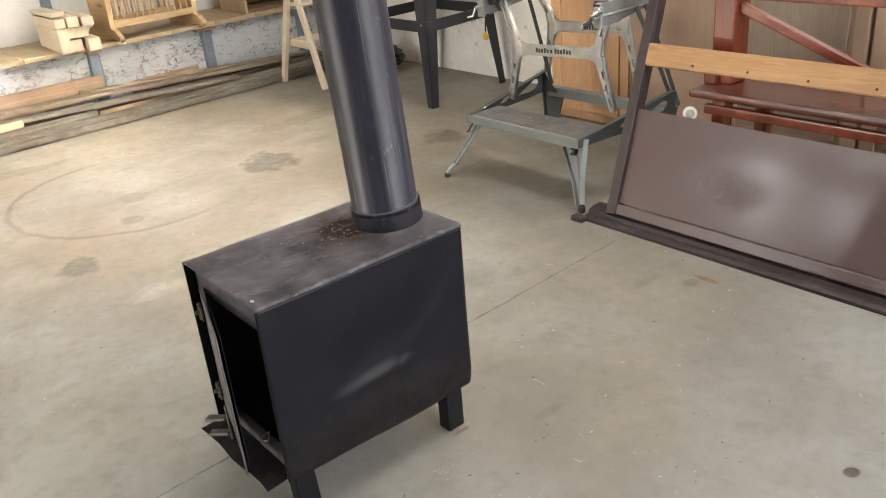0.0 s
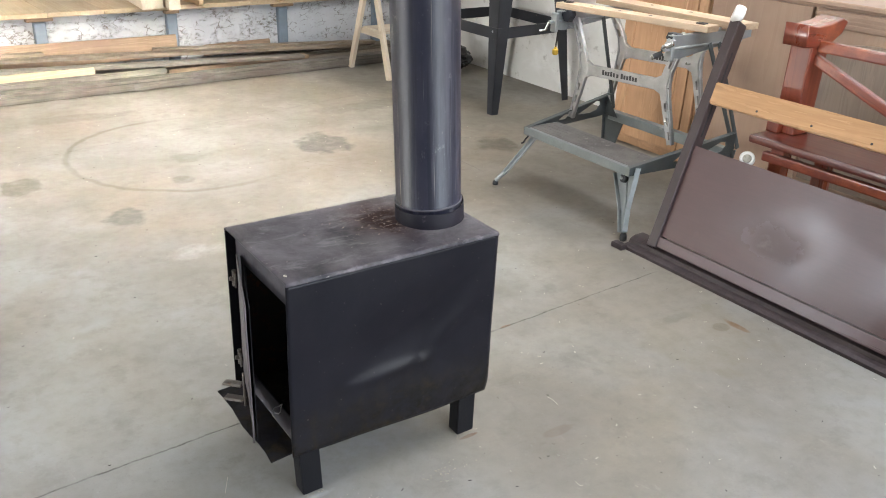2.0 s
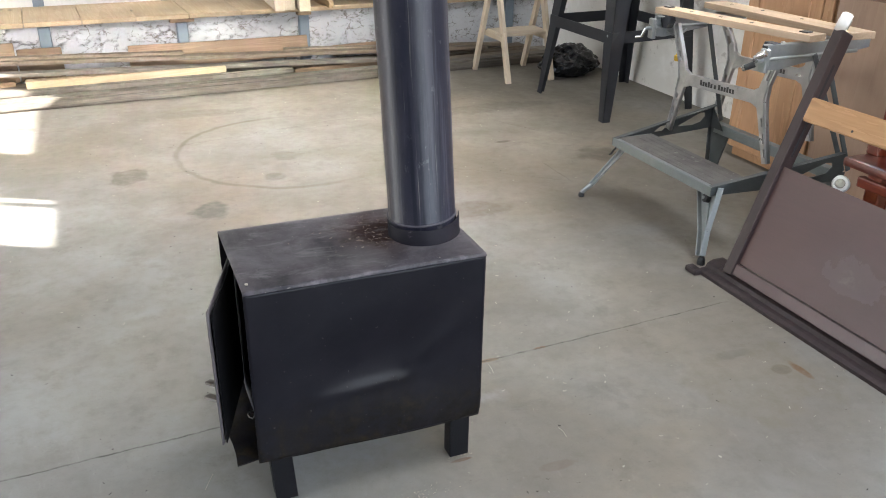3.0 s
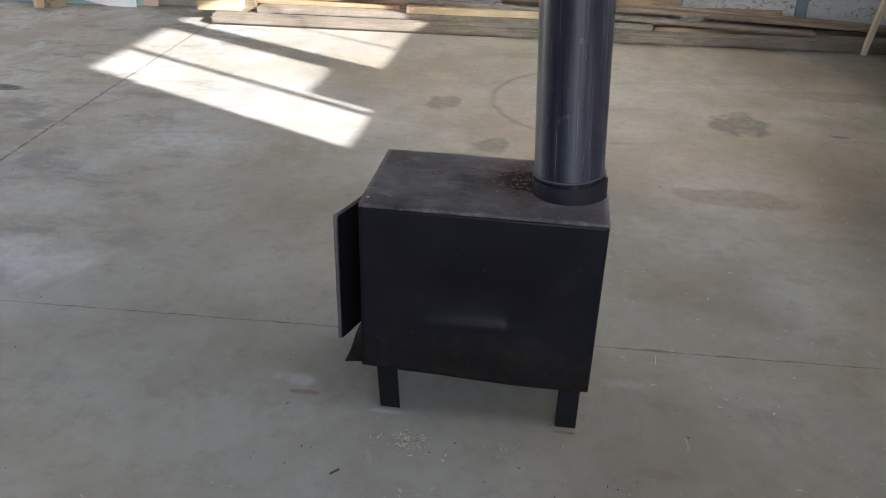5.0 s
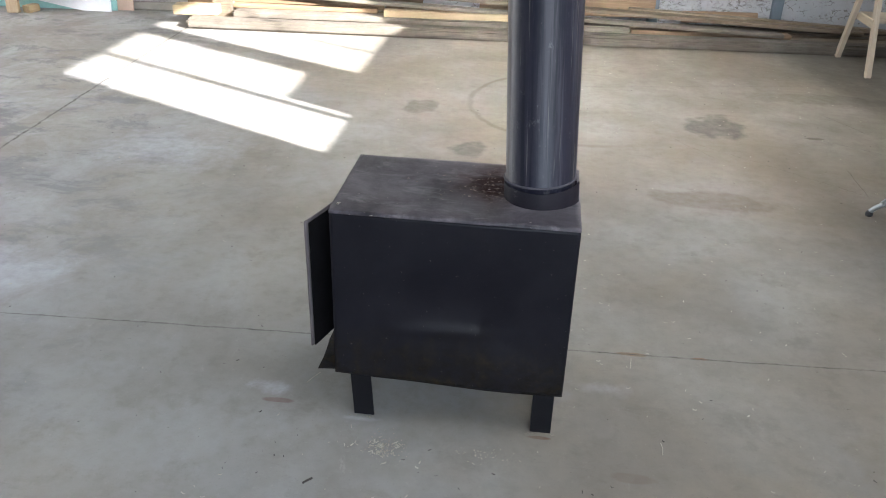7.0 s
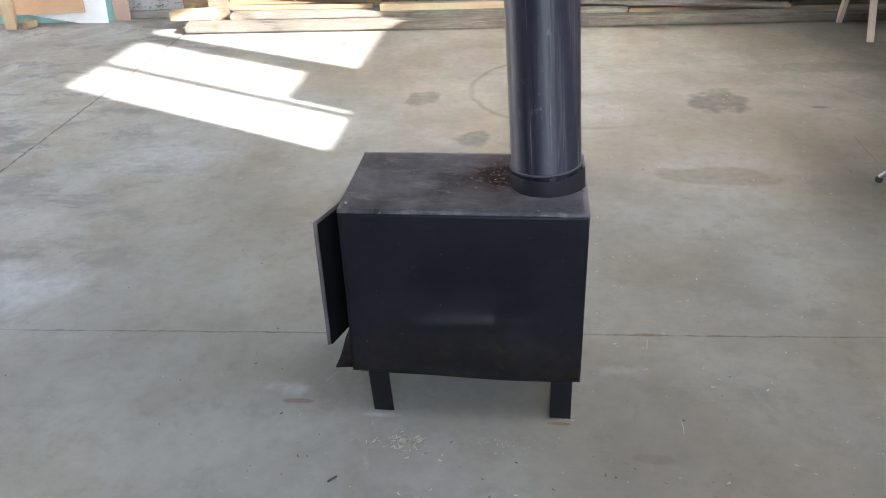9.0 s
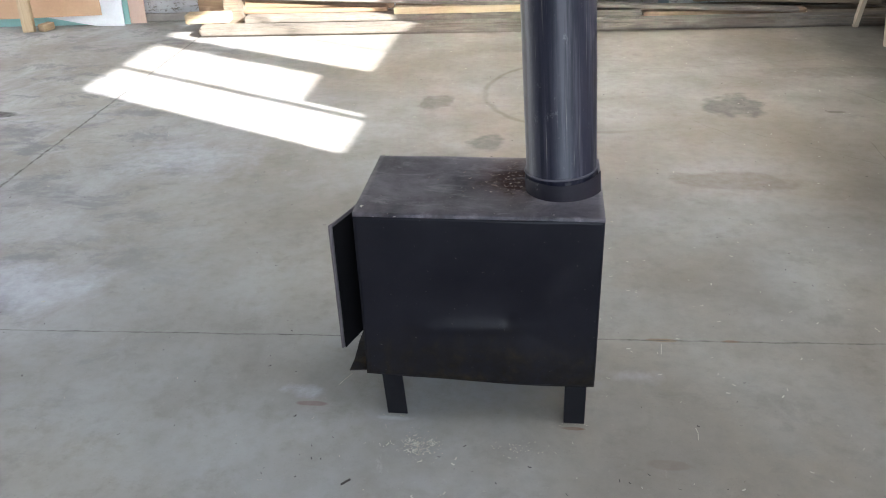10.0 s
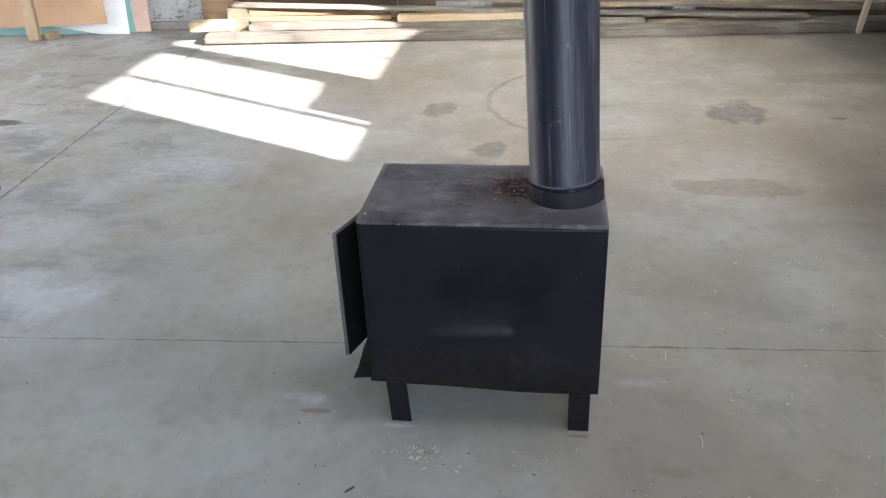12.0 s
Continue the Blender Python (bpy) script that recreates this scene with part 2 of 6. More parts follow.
FLOOR_MARKS = [  # x, y, half sizes, colour, amount
    (0.135, 1.90, 0.085, 0.10, (0.16, 0.15, 0.13), 1.00),
    (-0.165, 2.45, 0.09, 0.12, (0.17, 0.15, 0.125), 1.00),
    (1.32, 2.42, 0.150, 0.170, (0.138, 0.132, 0.119), 1.00),
    (2.13, 1.97, 0.12, 0.12, (0.16, 0.14, 0.115), 0.94),
    (0.487, 2.23, 0.055, 0.05, (0.16, 0.14, 0.12), 0.65),
    (0.60, 2.52, 0.085, 0.075, (0.20, 0.185, 0.16), 0.81),
    (1.17, 1.52, 0.26, 0.10, (0.18, 0.135, 0.105), 0.6),
    (1.45, 0.02, 0.24, 0.20, (0.23, 0.195, 0.13), 0.35),
    (1.61, 0.01, 0.018, 0.06, (0.20, 0.12, 0.06), 0.94),
    (1.01, -0.755, 0.022, 0.018, (0.08, 0.06, 0.05), 1.00),
    (-2.41, 2.20, 0.12, 0.05, (0.05, 0.045, 0.04), 1.00),
    (1.95, 3.0, 0.5, 0.10, (0.20, 0.18, 0.15), 0.68),
    (0.30, 3.45, 0.35, 0.08, (0.19, 0.17, 0.145), 0.68),
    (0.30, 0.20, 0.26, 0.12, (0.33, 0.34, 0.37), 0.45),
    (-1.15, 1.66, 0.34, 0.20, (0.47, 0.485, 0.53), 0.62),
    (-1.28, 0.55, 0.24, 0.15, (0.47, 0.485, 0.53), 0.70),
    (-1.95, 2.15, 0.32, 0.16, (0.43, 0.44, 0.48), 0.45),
    (-1.75, 1.25, 0.30, 0.16, (0.18, 0.175, 0.18), 0.45),
    (-2.3, 1.95, 0.35, 0.10, (0.17, 0.165, 0.17), 0.5),
    (0.31, 1.44, 0.13, 0.05, (0.52, 0.50, 0.46), 0.65),
    (-0.19, 0.10, 0.055, 0.028, (0.50, 0.50, 0.53), 0.9),
    (0.66, 0.23, 0.09, 0.03, (0.44, 0.45, 0.47), 0.5),
    (1.56, 0.04, 0.03, 0.025, (0.17, 0.14, 0.10), 0.7),
    (1.48, 0.16, 0.07, 0.03, (0.18, 0.165, 0.14), 0.6),
    (0.72, -0.10, 0.05, 0.016, (0.20, 0.15, 0.12), 0.5),
    (-0.16, 0.05, 0.05, 0.012, (0.20, 0.12, 0.11), 0.75),
    (0.06, 0.012, 0.045, 0.008, (0.52, 0.51, 0.50), 0.9),
    (0.74, 0.400, 0.045, 0.009, (0.24, 0.15, 0.08), 0.8),
    (0.94, 0.408, 0.030, 0.008, (0.26, 0.14, 0.07), 0.8),
    (0.50, 0.008, 0.030, 0.007, (0.18, 0.10, 0.06), 0.8),
    (1.75, 2.35, 0.05, 0.02, (0.13, 0.11, 0.09), 0.94),
]
JOINTS = [  # x, y, degrees, from, to, half width, darkness, waviness
    (0.0, 0.364, 2.6, -7, 1.70, 0.0032, 0.85, 0.020),
    (-1.87, 1.80, 92.5, -1.9, 2.2, 0.0070, 0.95, 0.030),
    (1.0, 3.05, 12.0, -1.3, 1.2, 0.0025, 0.45, 0.05),
    (1.45, 1.95, -38.0, -0.35, 0.45, 0.0020, 0.4, 0.05),
    (2.0, 2.2, -30.0, -0.3, 0.6, 0.0025, 0.4, 0.04),
    (1.97, 2.59, -61.0, -0.17, 0.17, 0.0030, 0.6, 0.03),
    (1.793, 1.82, -90.0, -0.16, 0.16, 0.0030, 0.6, 0.02),
    (1.15, 2.12, -56.0, -0.16, 0.16, 0.0030, 0.4, 0.04),
]
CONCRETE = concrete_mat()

PLASTER = paint_mat("white_plaster", (0.62, 0.61, 0.58), (0.53, 0.52, 0.49), 0.85, scale=1.6, spots=(0.52, 0.49, 0.44), spot_at=0.6, bump=0.35)


def peeling_mat():
    """Whitewash flaking off dark old mortar."""
    n = Net("peeling_whitewash")
    co = n.coords()
    a, b, f_ = n.noise(n.coords((1, 1, 2.0)), 7, 8, 0.72, 0.8), n.noise(co, 2.2, 5), n.noise(co, 40, 4)
    col = n.mix(n.ramp(b, 0.35, 0.65), (0.50, 0.505, 0.515), (0.38, 0.385, 0.39))
    col = n.mix(n.ramp(f_, 0.35, 0.7, 0, 0.3), col, (0.42, 0.40, 0.37))
    specks = n.noise(n.coords((1, 1, 1.9)), 26, 9, 0.78, 0.3)
    flake = n.math("MULTIPLY", n.ramp(specks, 0.51, 0.56), n.ramp(n.noise(n.coords((1, 1, 1.6), (4, 2, 7)), 4.2, 6, 0.7, 0.5), 0.49, 0.60))
    hole = n.ramp(n.noise(n.coords((1, 1, 1.7)), 11, 6, 0.65, 0.4), 0.66, 0.71)
    col = n.mix(n.math("MULTIPLY", flake, 0.9), col, (0.15, 0.125, 0.10))
    col = n.mix(n.math("MULTIPLY", hole, 0.8), col, (0.30, 0.25, 0.19))
    # thin branching cracks
    bend = n.node("ShaderNodeVectorMath", 0, {"operation": "ADD"}, i0=n.coords((1, 1, 1.7)), i1=n.node("ShaderNodeVectorMath", 0, {"operation": "MULTIPLY"}, i0=n.node("ShaderNodeTexNoise", 1, None, Vector=co, Scale=9.0, Detail=5.0), i1=(0.16, 0.16, 0.16)))
    vor = n.t.nodes.new("ShaderNodeTexVoronoi")
    vor.feature = "DISTANCE_TO_EDGE"
    n.put(vor.inputs["Vector"], bend), n.put(vor.inputs["Scale"], 11.0)
    crack = n.math("MULTIPLY", n.ramp(vor.outputs["Distance"], 0.01, 0.05, 1, 0), n.ramp(n.noise(n.coords((1, 1, 1), (3, 8, 2)), 10, 8, 0.75), 0.50, 0.56))
    col = n.mix(n.math("MULTIPLY", crack, 0.85), col, (0.13, 0.105, 0.085))
    h = n.math("SUBTRACT", n.math("MULTIPLY", b, 1.5), n.math("ADD", flake, n.math("MULTIPLY", hole, 1.5)))
    return n.done(col, 0.9, 0.0, n.bump(n.math("ADD", h, n.math("MULTIPLY", f_, 0.3)), 0.7, 0.012))


PEELING = peeling_mat()


def dirty_wall_mat():
    """White plaster with damp marks along the foot."""
    n = Net("damp_white_plaster")
    co = n.coords()
    s = n.t.nodes.new("ShaderNodeSeparateXYZ")
    n.put(s.inputs[0], co)
    a, f_ = n.noise(co, 3.0, 7, 0.65, 0.4), n.noise(co, 30, 4)
    col = n.mix(n.ramp(a, 0.35, 0.7), (0.82, 0.81, 0.79), (0.74, 0.73, 0.70))
    damp = n.math("ADD", n.math("MULTIPLY", s.outputs[2], -3.2), n.ramp(a, 0.25, 0.75, 0.2, 1.3))
    col = n.mix(n.ramp(damp, 0.3, 0.95, 0, 0.5), col, (0.52, 0.49, 0.44))
    col = n.mix(n.math("MULTIPLY", n.ramp(n.noise(co, 9, 6, 0.7), 0.58, 0.66), n.ramp(damp, -0.3, 0.3, 0, 0.6)), col, (0.30, 0.27, 0.23))
    return n.done(col, 0.85, 0.0, n.bump(n.math("ADD", a, n.math("MULTIPLY", f_, 0.4)), 0.35, 0.006))


DAMP = dirty_wall_mat()


def stove_mat(name, dusty):
    """Black heat paint on sheet steel: dusty bloom, rust and scuffs."""
    n = Net(name)
    co = n.coords()
    big, mid, fine = n.noise(co, 4.0, 6, 0.65, 0.5), n.noise(co, 16, 6, 0.7), n.noise(co, 120, 3)
    col = n.mix(n.ramp(big, 0.3, 0.7), (0.0062, 0.0062, 0.0094), (0.0098, 0.0098, 0.0138))
    s = n.t.nodes.new("ShaderNodeSeparateXYZ")
    n.put(s.inputs[0], co)
    # dust film; on the top its pale grey also paints in a sheen
    dust_sheen = n.math("MULTIPLY", n.ramp(n.noise(co, 8, 8, 0.66, 0.3), 0.30, 0.72), 0.8 if dusty else 0.025)
    col = n.mix(dust_sheen, col, (0.168, 0.151, 0.166))
    if dusty:
        # rusty dirt that gathered before the flue
        p = n.node("ShaderNodeMapping", Vector=co, Location=(-0.345 / 0.062, -0.210 / 0.075, 0), Scale=(1 / 0.062, 1 / 0.075, 0))
        d = n.math("ADD", n.node("ShaderNodeVectorMath", 1, {"operation": "LENGTH"}, i0=p), n.ramp(mid, 0.25, 0.75, -0.6, 0.6))
        col = n.mix(n.ramp(d, 0.9, 2.1, 0.35, 0), col, (0.085, 0.044, 0.036))
        col = n.mix(n.ramp(d, 0.3, 1.5, 0.75, 0), col, (0.034, 0.017, 0.014))
        col = n.mix(n.math("MULTIPLY", n.ramp(d, 0.4, 1.6, 1, 0), n.ramp(n.noise(co, 95, 4, 0.7), 0.57, 0.62, 0, 0.85)), col, (0.25, 0.20, 0.17))
        scrape = n.noise(n.coords((9, 1, 1), (1, 4, 0), rot=(0, 0, -0.5)), 14, 7, 0.8)
        col = n.mix(n.ramp(scrape, 0.60, 0.66, 0, 0.22), col, (0.22, 0.20, 0.205))
        smear = n.noise(n.coords((1, 3, 1), (2, 5, 0), rot=(0, 0, 0.6)), 7, 8, 0.75, 0.4)
        col = n.mix(n.ramp(smear, 0.53, 0.66, 0, 0.55), col, (0.21, 0.192, 0.205))
        col = n.mix(n.ramp(n.noise(n.coords((1, 1, 1), (6, 2, 0)), 18, 6, 0.7), 0.60, 0.66, 0, 0.35), col, (0.035, 0.028, 0.028))
    else:
        # brown scorched dirt along the lower edge
        low = n.math("MULTIPLY", n.ramp(n.math("ADD", s.outputs[2], n.ramp(big, 0.3, 0.7, -0.05, 0.05)), 0.17, 0.29, 1, 0), n.ramp(n.noise(co, 26, 8, 0.72, 0.6), 0.36, 0.72))
        col = n.mix(n.math("MULTIPLY", low, 0.9), col, (0.0150, 0.0122, 0.0070))
        col = n.mix(n.math("MULTIPLY", low, n.ramp(n.noise(co, 24, 7, 0.72), 0.48, 0.64, 0, 0.8)), col, (0.044, 0.034, 0.019))
    matt = n.ramp(d, 0.4, 1.7, 0.75, 0) if dusty else 0.0
    col = n.mix(n.ramp(n.noise(co, 110, 2), 0.72, 0.76, 0, 0.7 if dusty else 0.12), col, (0.36, 0.33, 0.29))
    rough = n.ramp(n.math('ADD', n.math('MULTIPLY', big, 0.5), n.math('MULTIPLY', mid, 0.5)), 0.35, 0.65, 0.30, 0.52) if dusty else n.math("ADD", n.ramp(big, 0.3, 0.7, 0.30, 0.42), n.math("MULTIPLY", low, 0.25))
    if dusty:
        rough = n.math("MAXIMUM", rough, n.math("MULTIPLY", matt, 0.95))
    return n.done(col, rough, 0.0, n.bump(n.math("ADD", mid, fine), 0.12, 0.0015), n.ramp(matt, 0, 1, 0.26, 0.02) if dusty else n.ramp(low, 0, 1, 0.14, 0.045))


STOVE, STOVE_TOP = stove_mat("black_stove_paint", False), stove_mat("dusty_stove_top", True)
FRONT_DUST = paint_mat("dusty_front_plate", (0.085, 0.080, 0.092), (0.050, 0.046, 0.053), 0.5, 0.0, 12, (0.02, 0.018, 0.018), 0.6, spec=0.3)
LINER_SOOT = paint_mat("black_door_liner", (0.004, 0.004, 0.005), (0.007, 0.0065, 0.007), 0.7, scale=14, spec=0.15)
SAWDUST = paint_mat("dusty_sawdust", (0.47, 0.42, 0.34), (0.36, 0.32, 0.26), 0.9, scale=60)
CRUMB = paint_mat("grey_brown_crumbs", (0.34, 0.29, 0.25), (0.20, 0.15, 0.12), 0.85, scale=60)
LEG_BLACK = paint_mat("black_leg_paint", (0.006, 0.006, 0.008), (0.010, 0.010, 0.012), 0.5, scale=14, spots=(0.05, 0.042, 0.035), spot_at=0.64, spec=0.2)
SOOT = paint_mat("soot", (0.010, 0.009, 0.009), (0.020, 0.016, 0.014), 0.9, scale=14, spots=(0.05, 0.022, 0.012), spot_at=0.55)
ASH = paint_mat("rusty_ash", (0.05, 0.035, 0.028), (0.025, 0.018, 0.015), 0.95, scale=22, spots=(0.12, 0.10, 0.09), spot_at=0.6, bump=0.8)
DOOR_STEEL = paint_mat("grey_door_steel", (0.125, 0.110, 0.117), (0.090, 0.079, 0.083), 0.5, 0.2, 9, (0.12, 0.08, 0.06), 0.6)
LATCH_STEEL = paint_mat("dull_steel", (0.16, 0.145, 0.13), (0.10, 0.09, 0.08), 0.5, 0.6, 20, (0.10, 0.06, 0.04), 0.58)
BRIGHT_WIRE = paint_mat("bright_wire", (0.6, 0.6, 0.58), (0.5, 0.5, 0.5), 0.3, 1.0, 20)


def pipe_mat():
    """Blue-black enamelled flue with pale runs down its length."""
    n = Net("streaked_flue_pipe")
    co = n.coords()
    runs = n.noise(n.coords((26, 26, 0.8)), 1.5, 6, 0.65, 0.25)
    thin = n.noise(n.coords((75, 75, 1.3)), 1.6, 4, 0.6)
    big, fine = n.noise(n.coords((5, 5, 2)), 1.6, 5), n.noise(co, 150, 3)
    col = n.mix(n.ramp(big, 0.3, 0.7), (0.008, 0.0095, 0.020), (0.014, 0.0155, 0.029))
    col = n.mix(n.ramp(n.noise(n.coords((8, 8, 3), (2, 5, 1)), 2.0, 7, 0.7), 0.40, 0.66, 0, 0.45), col, (0.036, 0.034, 0.046))
    col = n.mix(n.ramp(runs, 0.53, 0.60, 0, 0.7), col, (0.050, 0.048, 0.064))
    col = n.mix(n.ramp(n.noise(n.coords((40, 40, 1.1), (3, 1, 0)), 1.5, 4, 0.6), 0.54, 0.59, 0, 0.85), col, (0.008, 0.009, 0.017))
    col = n.mix(n.ramp(thin, 0.63, 0.69, 0, 0.75), col, (0.165, 0.155, 0.135))
    col = n.mix(n.ramp(n.noise(n.coords((9, 9, 5)), 4, 6, 0.72), 0.61, 0.67, 0, 0.35), col, (0.17, 0.165, 0.165))
    col = n.mix(n.ramp(fine, 0.68, 0.76, 0, 0.12), col, (0.20, 0.19, 0.20))
    return n.done(col, n.ramp(runs, 0.3, 0.7, 0.30, 0.48), 0.0, n.bump(n.math("ADD", runs, fine), 0.10, 0.0015), 0.34)


PIPE = pipe_mat()
COLLAR = paint_mat("flue_collar", (0.010, 0.009, 0.014), (0.017, 0.015, 0.021), 0.58, 0.0, 9, (0.10, 0.09, 0.10), 0.64, spec=0.18)
RING = paint_mat("pale_crimped_ring", (0.080, 0.076, 0.092), (0.055, 0.052, 0.064), 0.5, 0.0, 20, spec=0.3)

OLD_WOOD = wood_mat("weathered_timber", (0.274, 0.212, 0.148), (0.137, 0.101, 0.065), 0.8, 8, (0.24, 0.20, 0.155))
GREY_WOOD = wood_mat("grey_weathered_timber", (0.216, 0.184, 0.144), (0.133, 0.112, 0.090), 0.85, 5, (0.19, 0.168, 0.14))
PALE_WOOD = wood_mat("fresh_pine", (0.480, 0.368, 0.236), (0.392, 0.284, 0.168), 0.6, 5, vary=0.12)
CREAM_WOOD = wood_mat("planed_white_pine", (0.651, 0.554, 0.422), (0.572, 0.458, 0.330), 0.6, 5, vary=0.12, knots=False)
CRADLE_WOOD = wood_mat("varnished_pine", (0.581, 0.414, 0.238), (0.484, 0.317, 0.158), 0.5, 5, vary=0.06)
TAN_WOOD = wood_mat("brown_board", (0.306, 0.204, 0.123), (0.212, 0.132, 0.072), 0.65, 5)
HONEY_WOOD = wood_mat("honey_slat", (0.46, 0.262, 0.122), (0.36, 0.192, 0.082), 0.45, 5, gloss=0.25, vary=0.05)
ORANGE_WOOD = wood_mat("orange_veneer", (0.50, 0.29, 0.155), (0.40, 0.22, 0.11), 0.42, 4, gloss=0.2, vary=0.08, knots=False)
VENEER = wood_mat("brown_walnut_veneer", (0.345, 0.23, 0.16), (0.315, 0.205, 0.14), 0.4, 4, gloss=0.2, vary=0.05, knots=False)
# walnut veneer darkened for the door fields, their shade put into the colour
FIELD_SHADE = wood_mat("shaded_walnut_field", (0.225, 0.165, 0.120), (0.185, 0.132, 0.095), 0.36, 4, gloss=0.35, vary=0.05, knots=False)
MAHOGANY = wood_mat("red_varnished_mahogany", (0.225, 0.044, 0.018), (0.150, 0.025, 0.011), 0.30, 5, (0.30, 0.075, 0.028), gloss=0.9, vary=0.12, knots=False, relief=0.04, sheen=0.06)
SEAT_WOOD = wood_mat("dark_red_varnished_seat", (0.105, 0.022, 0.014), (0.066, 0.014, 0.010), 0.28, 5, (0.14, 0.034, 0.018), gloss=1.0, vary=0.05, knots=False, relief=0.03, sheen=0.08)
DARK_FRAME = wood_mat("dark_brown_lacquer", (0.092, 0.055, 0.055), (0.085, 0.050, 0.050), 0.30, 3, gloss=0.9, vary=0.05, knots=False, relief=0.03, sheen=0.20)


def panel_mat():
    """Dark brown lacquer, cloudy with wear, with one dull scraped mark."""
    n = Net("cloudy_brown_lacquer")
    co = n.coords()
    big, mid, fine = n.noise(co, 3.2, 4, 0.55, 0.4), n.noise(co, 11, 6, 0.65), n.noise(n.coords((4, 60, 60)), 2.0, 3)
    col = n.mix(n.ramp(big, 0.1, 0.9), (0.094, 0.053, 0.050), (0.064, 0.035, 0.032))
    col = n.mix(n.ramp(fine, 0.4, 0.7, 0, 0.25), col, (0.060, 0.034, 0.033))
    p = n.node("ShaderNodeMapping", Vector=co, Location=(-0.455 / 0.075, -0.135 / 0.040, 0), Scale=(1 / 0.075, 1 / 0.040, 0))
    d = n.math("ADD", n.node("ShaderNodeVectorMath", 1, {"operation": "LENGTH"}, i0=p), n.ramp(mid, 0.0, 1.0, -1.6, 1.6))
    mark = n.ramp(d, 0.0, 2.2, 1, 0)
    col = n.mix(n.math("MULTIPLY", mark, 0.6), col, (0.050, 0.030, 0.026))
    col = n.mix(n.math("MULTIPLY", n.ramp(d, 0.2, 0.7, 1, 0), n.ramp(n.noise(co, 40, 4), 0.4, 0.7)), col, (0.13, 0.092, 0.08))
    rough = n.math("ADD", n.ramp(big, 0.0, 1.0, 0.24, 0.36), n.math("MULTIPLY", mark, 0.25))
    m = n.done(col, rough, 0.0, n.bump(n.math("ADD", big, n.math("MULTIPLY", mid, 0.25)), 0.04, 0.004), 0.45)
    n.b.inputs["Coat Weight"].default_value = 0.65
    n.put(n.b.inputs["Coat Roughness"], n.math("ADD", n.ramp(big, 0.0, 1.0, 0.10, 0.24), n.math("MULTIPLY", mark, 0.3)))
    return m


PANEL = panel_mat()
DARK_POST = wood_mat("dark_post_lacquer", (0.042, 0.026, 0.025), (0.030, 0.019, 0.018), 0.35, 3, gloss=0.3, vary=0.05, knots=False, relief=0.04)
DARK_RAIL = wood_mat("worn_dark_rail", (0.034, 0.020, 0.020), (0.020, 0.012, 0.012), 0.62, 4, (0.055, 0.040, 0.040), gloss=0.0, vary=0.05, knots=False)
JAW_WOOD = wood_mat("workbench_jaw_plywood", (0.50, 0.375, 0.255), (0.40, 0.285, 0.185), 0.5, 8, vary=0.05)
HARDBOARD = paint_mat("brown_hardboard", (0.46, 0.30, 0.18), (0.40, 0.255, 0.15), 0.7, scale=3)
WHITE_PANEL = paint_mat("white_panel", (0.80, 0.82, 0.84), (0.74, 0.76, 0.79), 0.6, scale=4)
TEAL_EDGE = paint_mat("teal_plastic", (0.24, 0.47, 0.45), (0.30, 0.52, 0.50), 0.4, scale=4)
PINK_BOARD = paint_mat("pinkish_board", (0.60, 0.44, 0.36), (0.54, 0.39, 0.31), 0.75, scale=4)
WALL_POST = paint_mat("blue_grey_steel_paint", (0.155, 0.19, 0.22), (0.115, 0.14, 0.165), 0.55, 0.0, 7, (0.22, 0.17, 0.13), 0.62)
TABLE_STEEL = paint_mat("charcoal_steel_paint", (0.015, 0.017, 0.022), (0.024, 0.026, 0.031), 0.42, 0.0, 8, (0.16, 0.14, 0.12), 0.66)
CAST_ALU = paint_mat("cast_aluminium", (0.50, 0.50, 0.495), (0.36, 0.36, 0.355), 0.34, 0.75, 14, (0.30, 0.28, 0.25), 0.62)
GREY_STEEL = paint_mat("green_grey_steel_paint", (0.16, 0.178, 0.176), (0.205, 0.222, 0.217), 0.45, 0.15, 9, (0.34, 0.32, 0.28), 0.62)
DARK_STEEL = paint_mat("dark_grey_steel_paint", (0.045, 0.052, 0.052), (0.07, 0.078, 0.078), 0.45, 0.1, 9, (0.20, 0.18, 0.15), 0.64)
ZINC = paint_mat("zinc_plate", (0.40, 0.42, 0.42), (0.30, 0.32, 0.32), 0.38, 0.7, 7, (0.40, 0.38, 0.35), 0.70)
TREAD = paint_mat("scuffed_brown_tread", (0.115, 0.105, 0.095), (0.085, 0.078, 0.072), 0.6, 0.0, 10, (0.26, 0.25, 0.23), 0.6)
LEG_STEEL = paint_mat("pale_grey_leg_steel", (0.27, 0.29, 0.29), (0.21, 0.23, 0.23), 0.42, 0.2, 8, (0.40, 0.38, 0.34), 0.66)
RUBBER = paint_mat("black_rubber", (0.015, 0.015, 0.016), (0.022, 0.022, 0.022), 0.65, scale=12)
BAG = paint_mat("black_plastic_film", (0.010, 0.010, 0.012), (0.014, 0.014, 0.016), 0.22, scale=6, bump=0.05)
WHITE_PLASTIC = paint_mat("white_plastic", (0.78, 0.76, 0.72), (0.68, 0.66, 0.61), 0.4, scale=20, spots=(0.35, 0.32, 0.27), spot_at=0.62)
YELLOW_PLASTIC = paint_mat("yellow_plastic", (0.72, 0.48, 0.06), (0.66, 0.42, 0.05), 0.4, scale=14)
CASTOR_HUB = paint_mat("worn_castor_hub", (0.46, 0.44, 0.36), (0.34, 0.32, 0.26), 0.45, 0.3, 30, (0.16, 0.14, 0.11), 0.58)
